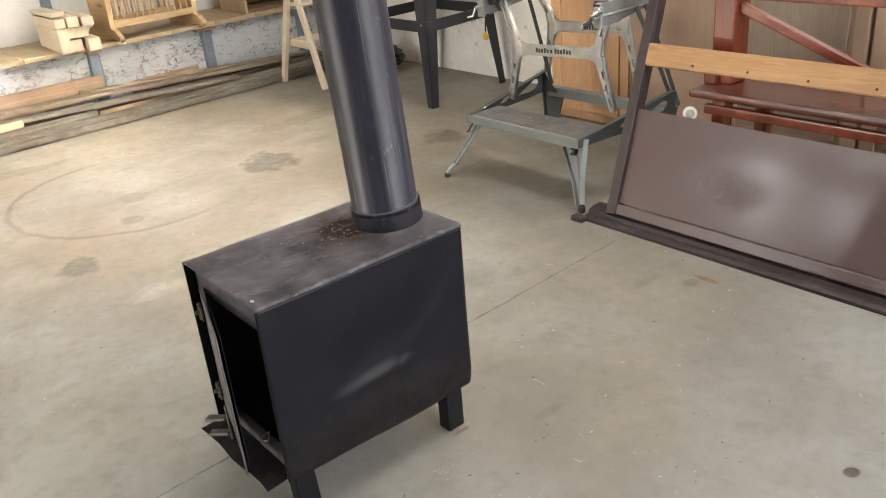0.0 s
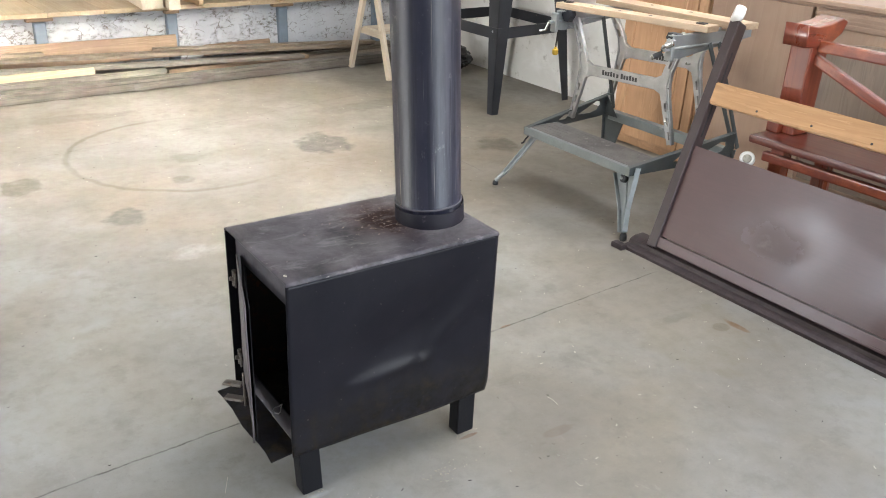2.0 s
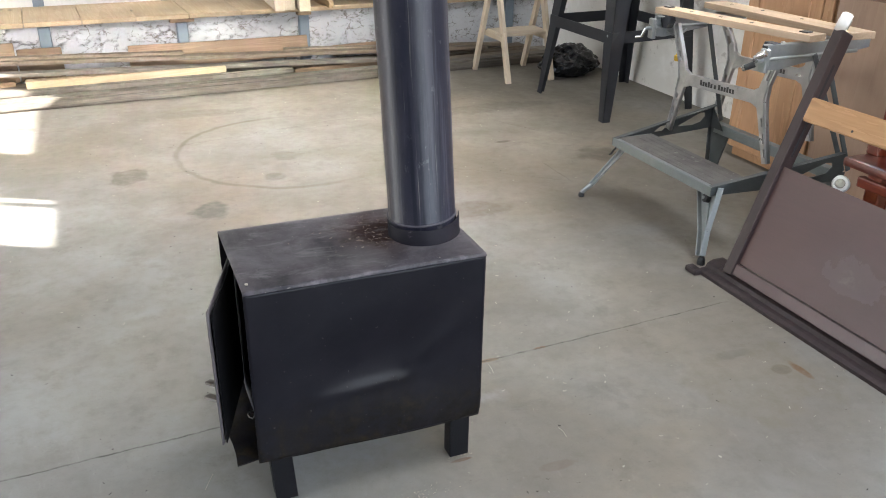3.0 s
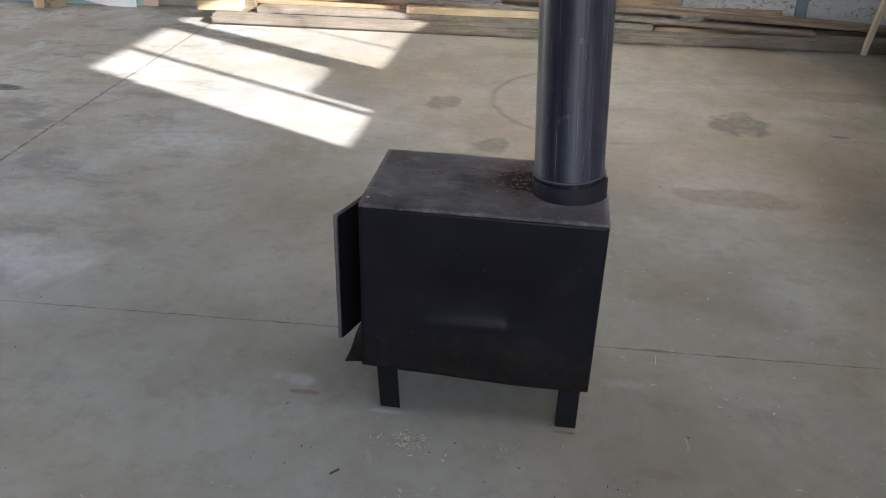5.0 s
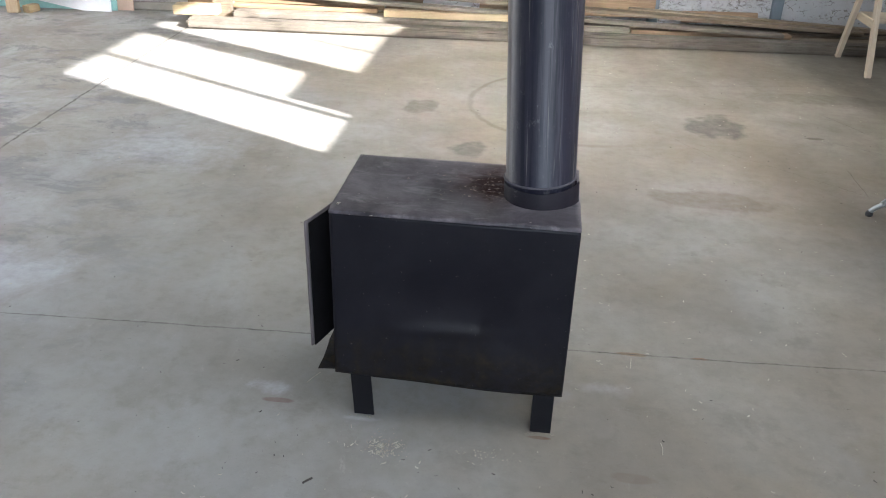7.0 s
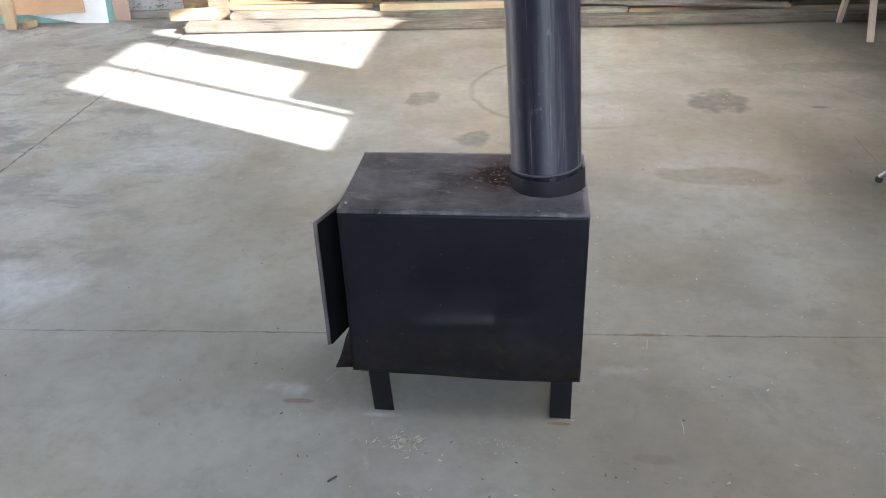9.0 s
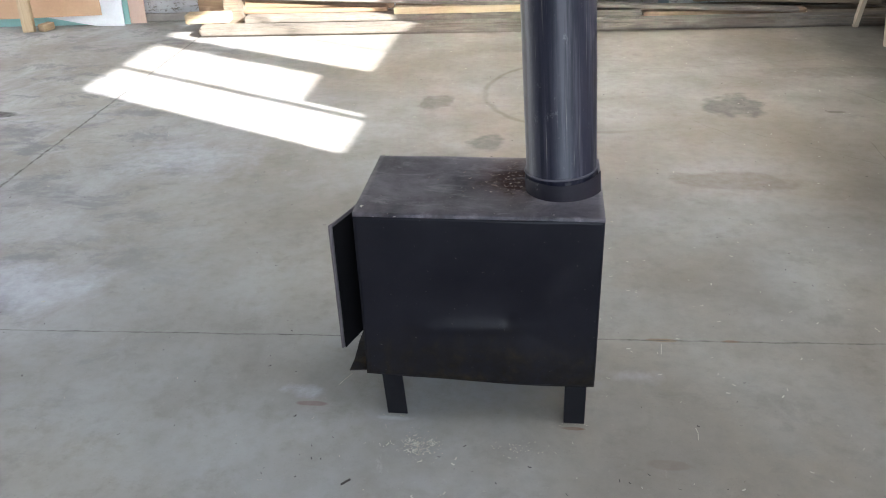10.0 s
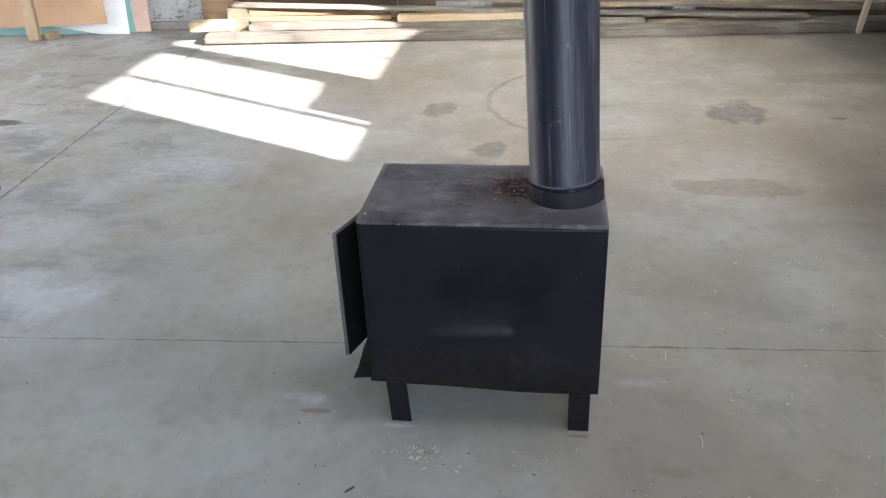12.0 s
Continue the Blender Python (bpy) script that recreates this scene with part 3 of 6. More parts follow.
BRASS = paint_mat("dull_brass", (0.45, 0.34, 0.17), (0.34, 0.25, 0.12), 0.35, 0.9, 18)
CHROME = paint_mat("chrome", (0.80, 0.80, 0.79), (0.72, 0.72, 0.71), 0.15, 1.0, 14)
MARK = paint_mat("dark_print", (0.03, 0.03, 0.03), (0.05, 0.05, 0.05), 0.6, scale=20)
CHIP = paint_mat("wood_shaving", (0.46, 0.43, 0.36), (0.36, 0.33, 0.27), 0.75, scale=40)
BARK = paint_mat("dark_bark", (0.030, 0.026, 0.024), (0.065, 0.055, 0.048), 0.9, scale=30, bump=0.8)
CEILING_PAINT = paint_mat("pale_roof_sheet", (0.62, 0.62, 0.60), (0.55, 0.55, 0.53), 0.7, scale=1.2)
GLASS, gt, gb = nodes_of("window_glass")
gb.inputs["Transmission Weight"].default_value, gb.inputs["Roughness"].default_value, gb.inputs["IOR"].default_value = 1.0, 0.0, 1.45


# ---- building blocks ----
def part(name, bm, material, parent=None, label="", m=None, smooth=False):
    """Links a bmesh as one mesh object, under a thing or a part; m is its place in the parent."""
    me = bpy.data.meshes.new(name)
    bmesh.ops.recalc_face_normals(bm, faces=bm.faces[:])
    bm.to_mesh(me)
    bm.free()
    me.materials.append(material)
    if smooth:
        me.shade_smooth()
        me.set_sharp_from_angle(angle=radians(40))
    ob = new(name, me)
    if parent is not None:
        ob.parent = parent
    if m is not None:
        ob.matrix_local = m
    return tagged(ob, label) if label else ob


def thing(name, m, label, category, group="", kind=""):
    return tagged(place_empty(name, m), label, category, group, kind)


def place_empty(name, m):
    ob = new(name)
    ob.matrix_world = m
    return ob


def single(name, bm, material, m, label, category, group="", kind="", smooth=False):
    """A thing of one mesh."""
    return tagged(part(name, bm, material, None, "", m, smooth), label, category, group, kind)


def add_box(bm, lo, hi, bevel=0.0, m=None, seg=1):
    """A box between two corners; bevel rounds its edges."""
    got = bmesh.ops.create_cube(bm, size=1.0)["verts"]
    size, mid = Vector(hi) - Vector(lo), (Vector(hi) + Vector(lo)) / 2
    for v in got:
        v.co = Vector([v.co[i] * size[i] + mid[i] for i in range(3)])
    if m is not None:
        bmesh.ops.transform(bm, matrix=m, verts=got)
    if bevel:
        edges = list({e for v in got for e in v.link_edges})
        bmesh.ops.bevel(bm, geom=edges, offset=bevel, segments=seg, affect="EDGES", profile=0.6)
    return bm


def box(lo, hi, bevel=0.0, seg=1):
    return add_box(bmesh.new(), lo, hi, bevel, None, seg)


def along(p0, p1, up=(0, 0, 1)):
    """A pose at p0 with x towards p1 and z near up; and the length."""
    p0, p1 = Vector(p0), Vector(p1)
    x = (p1 - p0).normalized()
    y = Vector(up).cross(x).normalized()
    z = x.cross(y)
    return Matrix((x, y, z)).transposed().to_4x4(), (p1 - p0).length, p0


def pose_along(p0, p1, up=(0, 0, 1)):
    m, n, p = along(p0, p1, up)
    return Matrix.Translation(p) @ m, n


def add_bar(bm, p0, p1, w, h, up=(0, 0, 1), bevel=0.002):
    m, n = pose_along(p0, p1, up)
    return add_box(bm, (0, -w / 2, -h / 2), (n, w / 2, h / 2), bevel, m)


def bar(p0, p1, w, h, up=(0, 0, 1), bevel=0.002):
    return add_bar(bmesh.new(), p0, p1, w, h, up, bevel)


def add_tube(bm, pts, r, seg=12, cap=True, r_end=None):
    """A round rod through points, tapering to r_end."""
    pts = [Vector(p) for p in pts]
    rings = []
    for i, p in enumerate(pts):
        d = (pts[min(i + 1, len(pts) - 1)] - pts[max(i - 1, 0)]).normalized()
        a = d.orthogonal().normalized() if i == 0 else (a - d * a.dot(d)).normalized()
        b = d.cross(a)
        rr = r if r_end is None else r + (r_end - r) * i / (len(pts) - 1)
        rings.append([bm.verts.new(p + rr * (math.cos(t) * a + math.sin(t) * b)) for t in [2 * math.pi * k / seg for k in range(seg)]])
    for u, v in zip(rings, rings[1:]):
        for k in range(seg):
            bm.faces.new((u[k], u[(k + 1) % seg], v[(k + 1) % seg], v[k]))
    if cap:
        bm.faces.new(rings[0][::-1]), bm.faces.new(rings[-1])
    return bm


def tube(pts, r, seg=12, r_end=None):
    return add_tube(bmesh.new(), pts, r, seg, True, r_end)


def add_lathe(bm, profile, seg=32, m=None, close=False):
    """Turns a profile of (radius, z) round z."""
    got = []
    for r, z in profile:
        got.append([bm.verts.new((r * math.cos(2 * math.pi * k / seg), r * math.sin(2 * math.pi * k / seg), z)) for k in range(seg)])
    for u, v in zip(got, got[1:]):
        for k in range(seg):
            bm.faces.new((u[k], u[(k + 1) % seg], v[(k + 1) % seg], v[k]))
    if close:
        bm.faces.new(got[0][::-1]), bm.faces.new(got[-1])
    if m is not None:
        bmesh.ops.transform(bm, matrix=m, verts=[v for ring in got for v in ring])
    return bm


def lathe(profile, seg=32, m=None, close=True):
    return add_lathe(bmesh.new(), profile, seg, m, close)


def plate(outlines, thick, bevel=0.0):
    """A flat plate in x, y with holes (the first outline is the rim), as a bmesh."""
    cu = bpy.data.curves.new("outline", "CURVE")
    cu.dimensions, cu.fill_mode, cu.extrude, cu.bevel_depth = "2D", "BOTH", thick / 2, bevel
    for pts in outlines:
        sp = cu.splines.new("POLY")
        sp.points.add(len(pts) - 1)
        for q, (x, y) in zip(sp.points, pts):
            q.co = (x, y, 0, 1)
        sp.use_cyclic_u = True
    ob = bpy.data.objects.new("outline", cu)
    scene.collection.objects.link(ob)
    me = bpy.data.meshes.new_from_object(ob.evaluated_get(bpy.context.evaluated_depsgraph_get()))
    bpy.data.objects.remove(ob)
    bpy.data.curves.remove(cu)
    bm = bmesh.new()
    bm.from_mesh(me)
    bpy.data.meshes.remove(me)
    bmesh.ops.remove_doubles(bm, verts=bm.verts[:], dist=1e-5)
    return bm


def strip(pts, half):
    """Outline of a band of half-width round a line of points."""
    left, right = [], []
    for i, p in enumerate(pts):
        a, b = Vector(pts[max(i - 1, 0)]), Vector(pts[min(i + 1, len(pts) - 1)])
        d = (b - a).normalized()
        n = Vector((-d.y, d.x)) * (half[i] if isinstance(half, (list, tuple)) else half)
        left.append(tuple(Vector(p) + n)), right.append(tuple(Vector(p) - n))
    return left + right[::-1]


def rough_board(length, w, h, seed, bow=0.004, bevel=0.004, cuts=9):
    """A board along x from 0, with slightly uneven edges and a little bow."""
    bm = bmesh.new()
    add_box(bm, (0, -w / 2, 0), (length, w / 2, h))
    xs = [length * (k + 1) / (cuts + 1) for k in range(cuts)]
    for x in xs:
        bmesh.ops.bisect_plane(bm, geom=bm.verts[:] + bm.edges[:] + bm.faces[:], plane_co=(x, 0, 0), plane_no=(1, 0, 0))
    bmesh.ops.bevel(bm, geom=[e for e in bm.edges if len(e.link_faces) == 2 and e.calc_face_angle(0) > 0.5], offset=bevel, segments=2, affect="EDGES")
    for v in bm.verts:
        q = v.co * 3.0 + Vector((seed * 7.3, seed * 3.1, 0))
        top = v.co.z / h
        v.co.y += bow * noise.noise(q) + 0.6 * bow * noise.noise(Vector((v.co.x * 1.1, seed, 5)))
        v.co.z += top * 0.5 * bow * noise.noise(q + Vector((0, 9, 4)))
    return bm


# ---- the hall ----
BACK_ANGLE = 3.43
BACK = pose(0, 4.43, 0, 0, 0, BACK_ANGLE)       # x along the back wall, y into it
SHELF_Z, SHELF_DEEP = 0.43, 0.62
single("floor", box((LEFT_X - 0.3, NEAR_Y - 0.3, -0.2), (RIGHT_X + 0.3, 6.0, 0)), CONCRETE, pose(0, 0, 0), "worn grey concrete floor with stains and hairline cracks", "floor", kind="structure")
gx = 40.0
bm = bmesh.new()
add_box(bm, (-gx, -gx, -0.4), (gx, gx, -0.21))
single("ground", bm, CONCRETE, pose(0, 0, 0), "pale yard ground outside the hall", "ground", kind="structure")

single("wall_north", box((-7.6, SHELF_DEEP, 0), (RIGHT_X + 0.6, SHELF_DEEP + 0.3, ROOF_Z)), PLASTER, BACK, "white plastered wall behind the long ledge", "wall", kind="structure")
low = bmesh.new()
add_box(low, (-7.6, 0, 0), (RIGHT_X + 0.3, SHELF_DEEP - 0.002, SHELF_Z - 0.032))
for k in range(60):
    bmesh.ops.bisect_plane(low, geom=low.verts[:] + low.edges[:] + low.faces[:], plane_co=(-3.2 + k * 0.11, 0, 0), plane_no=(1, 0, 0))
for z in (0.08, 0.16, 0.24, 0.32):
    bmesh.ops.bisect_plane(low, geom=low.verts[:] + low.edges[:] + low.faces[:], plane_co=(0, 0, z), plane_no=(0, 0, 1))
for v in low.verts:
    if v.co.y < 0.01 and v.co.x > -3.3:
        v.co.y += 0.014 * noise.noise(v.co * 4.0) + 0.008 * noise.noise(v.co * 11.0)
single("low_wall", low, PEELING, BACK, "low wall under the ledge with flaking whitewash", "wall", kind="structure", smooth=True)
single("plinth", box((-7.5, -0.055, 0), (-1.75, -0.012, 0.055), 0.006), paint_mat("grey_plinth", (0.30, 0.28, 0.25), (0.24, 0.22, 0.20), 0.85, scale=8, bump=0.5), BACK, "grey concrete plinth along the wall foot", "plinth", kind="structure")


def wall_with_holes(name, m, length, height, thick, holes, material, label):
    """A wall in local x, z from 0, y through its thickness, with rectangular holes (x0, x1, z0, z1)."""
    bm = plate([[(0, 0), (length, 0), (length, height), (0, height)]] + [[(a, c_), (b, c_), (b, d), (a, d)] for a, b, c_, d in holes], thick)
    return single(name, bm, material, m @ pose(0, 0, 0, 90, 0, 0), label, "wall", kind="structure")


# high windows in the right wall: two casements of two lights each
NORTH_Y = 5.05
holes = [(a - 0.06 - NEAR_Y, b - NEAR_Y, z, HEAD + 0.06) for a, b, z in ((W1A, W1B, SILL), (W2A, W2B, SILL2))]
wall_with_holes("wall_east", pose(RIGHT_X + 0.05, NEAR_Y, 0, 0, 0, 90), NORTH_Y - NEAR_Y + 0.6, ROOF_Z, 0.1, holes, DAMP, "white plastered side wall with damp marks at its foot")
holes = [(a - NEAR_Y, b - NEAR_Y, z0, z1) for a, b, z0, z1, watts in LEFT_WINDOWS]
wall_with_holes("wall_west", pose(LEFT_X - 0.1, NEAR_Y, 0, 0, 0, 90), NORTH_Y - NEAR_Y, ROOF_Z, 0.2, holes, PLASTER, "white plastered wall with a gateway and two high windows")
# wall out of view, kept dark to reflect little; its gateway is added
wall_with_holes("wall_south", pose(LEFT_X, NEAR_Y - 0.1, 0), RIGHT_X - LEFT_X, ROOF_Z, 0.2, [(a - LEFT_X, b - LEFT_X, 0.01, GATE_TOP) for a, b, _ in ADDED_GATES], paint_mat("unseen_block_wall", (0.22, 0.20, 0.18), (0.16, 0.15, 0.135), 0.9, scale=2, bump=0.4), "unseen grey block wall, dark to cut reflections, with an added wide gateway")
ra, rb, rc, rd = ROOF_FILL
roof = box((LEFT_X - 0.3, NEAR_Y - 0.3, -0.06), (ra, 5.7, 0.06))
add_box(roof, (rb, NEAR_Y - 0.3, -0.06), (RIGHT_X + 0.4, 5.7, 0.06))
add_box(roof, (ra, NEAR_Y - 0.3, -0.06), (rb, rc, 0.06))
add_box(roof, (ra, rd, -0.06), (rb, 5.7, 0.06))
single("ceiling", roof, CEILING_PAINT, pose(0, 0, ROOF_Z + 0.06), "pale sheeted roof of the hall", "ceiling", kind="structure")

# roof window out of view, added to go with the fill lamp
added_skylight = thing("roof_window", pose(0, 0, ROOF_Z), "unseen glazed roof window added to brighten the hall", "window", kind="structure")
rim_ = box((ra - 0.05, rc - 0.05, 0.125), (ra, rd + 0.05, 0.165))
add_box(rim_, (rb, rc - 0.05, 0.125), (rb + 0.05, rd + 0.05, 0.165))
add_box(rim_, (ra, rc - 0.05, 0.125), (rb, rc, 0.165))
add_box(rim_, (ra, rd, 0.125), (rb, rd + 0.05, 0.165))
part("window_frame", rim_, WALL_POST, added_skylight)
part("pane", box((ra, rc, 0.138), (rb, rd, 0.144)), GLASS, added_skylight).visible_shadow = False


def window_unit(name, y0, y1, z0, z1, x, bars, label, boarded=None, half=0.026):
    """Steel frame with upright bars at the given y, and a pane between each two."""
    w = thing(name, pose(x, 0, 0), label, "window", kind="structure")
    f_ = bmesh.new()
    t = 0.030
    for a, b in ((y0, y0 + t), (y1 - t, y1)):
        add_box(f_, (-0.006, a, z0), (0.006, b, z1))
    for a, b in ((z0, z0 + t), (z1 - t, z1)):
        add_box(f_, (-0.006, y0 + t, a), (0.006, y1 - t, b))
    part("window_frame", f_, WALL_POST, w)
    for y in bars:
        part("glazing_bar", box((-0.005, y - half, z0 + t), (0.005, y + half, z1 - t)), WALL_POST, w)
    edges = [y0 + t] + [v for y in bars for v in (y - half, y + half)] + [y1 - t]
    for a, b in zip(edges[::2], edges[1::2]):
        p = part("pane", box((-0.002, a, z0 + t), (0.002, b, z1 - t)), GLASS, w)
        p.visible_shadow = False
    if boarded:
        a, b, top = boarded
        part("board", box((0.008, a, z0 + 0.004), (0.02, b, top + 0.03)), TAN_WOOD, w, "wooden board across the lower pane")
    return w


mid1 = back_to_wall(-2.155, 3.06)[0] - 0.026
mid2 = W2A + (mid1 - W1A)
window_unit("window_1", W1A - 0.058, W1B - 0.002, SILL + 0.002, HEAD + 0.058, RIGHT_X + 0.05, [mid1], "high steel window of two lights", (mid1 + 0.062, W1B - 0.01, back_to_wall(-0.885, 0)[1]))
window_unit("window_2", W2A - 0.058, W2B - 0.002, SILL2 + 0.002, HEAD + 0.058, RIGHT_X + 0.05, [mid2], "high steel window of two lights", half=0.008)
for name, (a, b, z0, z1, watts) in zip(("window_3", "window_4"), LEFT_WINDOWS[1:]):
    window_unit(name, a, b, z0, z1, LEFT_X - 0.1, [(a + b) / 2], "high steel window with an upright bar")

# the ledge: boards laid across, with a front lip, on steel uprights
BOARDS = [-0.95, -0.62, -0.28, 0.05, 0.39, 0.74, 1.08, 1.42, 1.77, 2.12, 2.46, 2.80]
ledge = thing("ledge", BACK, "long pale pine ledge along the back wall", "ledge", kind="structure")
for a, b in zip(BOARDS, BOARDS[1:] + [3.15]):
    n_ = b - a - 0.003
    part("plank", box((0, -n_ / 2, 0), (SHELF_DEEP + 0.06, n_ / 2, 0.03), 0.002), PALE_WOOD, ledge, m=Matrix.Translation((a + n_ / 2, -0.06, SHELF_Z - 0.03)) @ pose(0, 0, 0, 0, 0, 90))
for k, u in enumerate((-0.51, 0.34, 1.19, 2.04, 2.89)):
    single("wall_upright", box((-0.036, -0.030, 0), (0.036, 0.03, SHELF_Z - 0.034 - (0.022 if u in (0.34, 1.19, 2.04) else 0)), 0.004), WALL_POST, BACK @ pose(u, -0.012, 0, 0, 0, 0), "blue-grey painted steel upright under the ledge", "upright", "uprights under the ledge", "structure")

for u in (-2.21, -1.36, -0.51, 0.34, 1.19, 2.04, 2.89):
    single("wall_column", box((-0.036, -0.020, 0), (0.036, 0.0, ROOF_Z - SHELF_Z - 0.002), 0.004), WALL_POST, BACK @ pose(u, SHELF_DEEP - 0.001, SHELF_Z + 0.0005), "blue-grey painted steel column against the white wall", "column", "columns on the back wall", "structure")
for u, w_, sd in ((0.34, 0.16, 61), (1.19, 0.10, 62), (2.04, 0.17, 63)):
    single("wedge", rough_board(w_, 0.05, 0.022, sd, 0.006, 0.003, 3), TAN_WOOD, BACK @ pose(u - w_ / 2, -0.032, SHELF_Z - 0.0305 - 0.024, 0, 0, 2), "splintered brown wedge between ledge and upright", "wedge", "wedges under the ledge")

# ---- the stove ----
SL, SW, SH, SB = 0.54, 0.33, 0.572, 0.137       # length, width, top height, underside
stove = thing("wood_stove", pose(0, 0, 0), "homemade black sheet-steel wood stove, dented, door ajar, on the concrete", "stove")


def dent(x, z):
    """How far the near side is pushed in (+) or out (-)."""
    crease = math.exp(-((z - (0.285 + 0.045 * (x - 0.27))) / 0.015) ** 2) * math.exp(-((x - 0.262) / 0.115) ** 2)
    hollow = math.exp(-((z - 0.35) / 0.075) ** 2) * math.exp(-((x - 0.29) / 0.17) ** 2)
    kink = math.exp(-((x - 0.34 - 0.3 * (z - 0.3)) / 0.014) ** 2) * math.exp(-((z - 0.305) / 0.018) ** 2)
    diag = math.exp(-((z - 0.32 - 0.75 * (x - 0.36)) / 0.03) ** 2) * max(0, min(1, (x - 0.33) / 0.08)) * max(0, min(1, (0.5 - x) / 0.1))
    edge = 0.285 - 0.62 * max(0, 0.165 - x) - 0.50 * max(0, x - 0.365)          # top line of the bulged facet
    facet = min(max(0, edge - z), 0.075)
    ridge = max(0, 1 - abs(z - 0.20 - 0.62 * x) / 0.10) * (1 - abs(2 * x / SL - 1) ** 4)
    return 0.013 * hollow - 0.0050 * crease - 0.085 * facet * (1 - 0.5 * facet / 0.075) + 0.0030 * kink - 0.006 * diag + 0.0035 * ridge


def skirt_z(x):
    """The lower edge of the near side, bent and uneven."""
    return SB + 0.006 * math.sin(9 * x + 0.8) - 0.006 * x / SL + 0.005 * max(0, 1 - x / 0.1)


bm = bmesh.new()
NX, NZ, FOLD = 64, 52, 0.005
grid = []
for i in range(NX + 1):
    x = SL * i / NX
    col_ = []
    z0 = skirt_z(x)
    for j in range(NZ + 1):
        z = z0 + (SH - FOLD - z0) * j / NZ
        y = dent(x, z) + 0.012 * max(0, (0.2 - z) / 0.07) ** 2 * (x / SL) + 0.0016 * noise.noise(Vector((x * 7, z * 7, 1)))
        col_.append(bm.verts.new((x, y, z)))
    grid.append(col_)
for i in range(NX):
    for j in range(NZ):
        bm.faces.new((grid[i][j], grid[i + 1][j], grid[i + 1][j + 1], grid[i][j + 1]))
side = part("side_panel", bm, STOVE, stove, "dented black side panel with scorched lower edge", smooth=True)
side.modifiers.new("sheet", "SOLIDIFY").thickness = -0.003

# top sheet with its folded edges
bm = bmesh.new()
fold = [(FOLD * (1 - math.cos(a)), SH - FOLD + FOLD * math.sin(a)) for a in [k * math.pi / 12 for k in range(7)]]
across = fold + [(FOLD + (SW - 2 * FOLD) * k / 16, SH) for k in range(1, 16)] + [(SW - y, z) for y, z in fold[::-1]]
rows_ = []
for i in range(41):
    x = SL * i / 40
    sag = lambda y: -0.004 * math.sin(math.pi * x / SL) * math.sin(math.pi * y / SW) + 0.0012 * noise.noise(Vector((x * 9, y * 9, 3)))
    rows_.append([bm.verts.new((x, y, z + (sag(y) if z > SH - 0.002 else 0))) for y, z in across])
for u, v in zip(rows_, rows_[1:]):
    for k in range(len(across) - 1):
        bm.faces.new((u[k], u[k + 1], v[k + 1], v[k]))
top = part("top_plate", bm, STOVE_TOP, stove, "dusty black top plate with rust before the flue", smooth=True)
top.modifiers.new("sheet", "SOLIDIFY").thickness = -0.003
part("side_panel", box((0, SW - 0.003, SB), (SL, SW, SH - FOLD - 0.0005)), STOVE, stove)
part("back_plate", box((SL - 0.004, 0.006, SB + 0.004), (SL - 0.001, SW - 0.004, SH - 0.006)), STOVE, stove)
part("bottom_plate", box((0.026, 0.02, SB + 0.012), (SL - 0.006, SW - 0.004, SB + 0.016)), SOOT, stove, "soot-black floor of the firebox")

# front plate: a rim with the stoking hole
front = plate([[(0.004, 0.152), (SW - 0.004, 0.152), (SW - 0.004, SH - 0.004), (0.004, SH - 0.004)],
               [(0.012, 0.208), (0.276, 0.208), (0.276, SH - 0.076), (0.012, SH - 0.076)]], 0.003)
part("front_plate", front, FRONT_DUST, stove, "recessed front plate, dusty grey-black", Matrix(((0, 0, 1, 0.024), (1, 0, 0, 0), (0, 1, 0, 0), (0, 0, 0, 1))))
# flat apron under the hole
bm = bmesh.new()
for i in range(9):
    y = 0.012 + 0.316 * i / 8
    for x in (0.022, 0.0, -0.046):
        bm.verts.new((x + (0.003 * math.sin(i * 1.3) if x < -0.02 else 0), y, 0.150 - 0.007 * (0.022 - x) / 0.068 + (0.003 * math.sin(i * 0.9) if x < -0.02 else 0)))
bm.verts.ensure_lookup_table()
for i in range(8):
    for j in range(2):
        q = 3 * i + j
        bm.faces.new((bm.verts[q], bm.verts[q + 1], bm.verts[q + 4], bm.verts[q + 3]))
apron = part("apron", bm, STOVE, stove, "flat black sheet apron under the door")
apron.modifiers.new("sheet", "SOLIDIFY").thickness = 0.0025

# inner lining and ash bed
bm = bmesh.new()
add_box(bm, (0.03, SW - 0.016, SB + 0.02), (SL - 0.02, SW - 0.006, SH - 0.03))
add_box(bm, (SL - 0.018, 0.03, SB + 0.02), (SL - 0.008, SW - 0.02, SH - 0.03))
add_box(bm, (0.03, 0.022, SH - 0.024), (SL - 0.02, SW - 0.02, SH - 0.018))
add_box(bm, (0.03, 0.022, SB + 0.02), (SL - 0.02, 0.030, SH - 0.03))
part("lining", bm, SOOT, stove, "sooty firebox lining")
bm = bmesh.new()
bmesh.ops.create_grid(bm, x_segments=24, y_segments=16, size=0.5)
for v in bm.verts:
    x, y = 0.285 + v.co.x * 0.46, 0.165 + v.co.y * 0.27
    v.co = Vector((x, y, SB + 0.028 + 0.02 * noise.noise(Vector((x * 14, y * 14, 2))) + 0.05 * max(0, x - 0.2)))
part("ash_bed", bm, ASH, stove, "rusty ash left in the firebox", smooth=True)

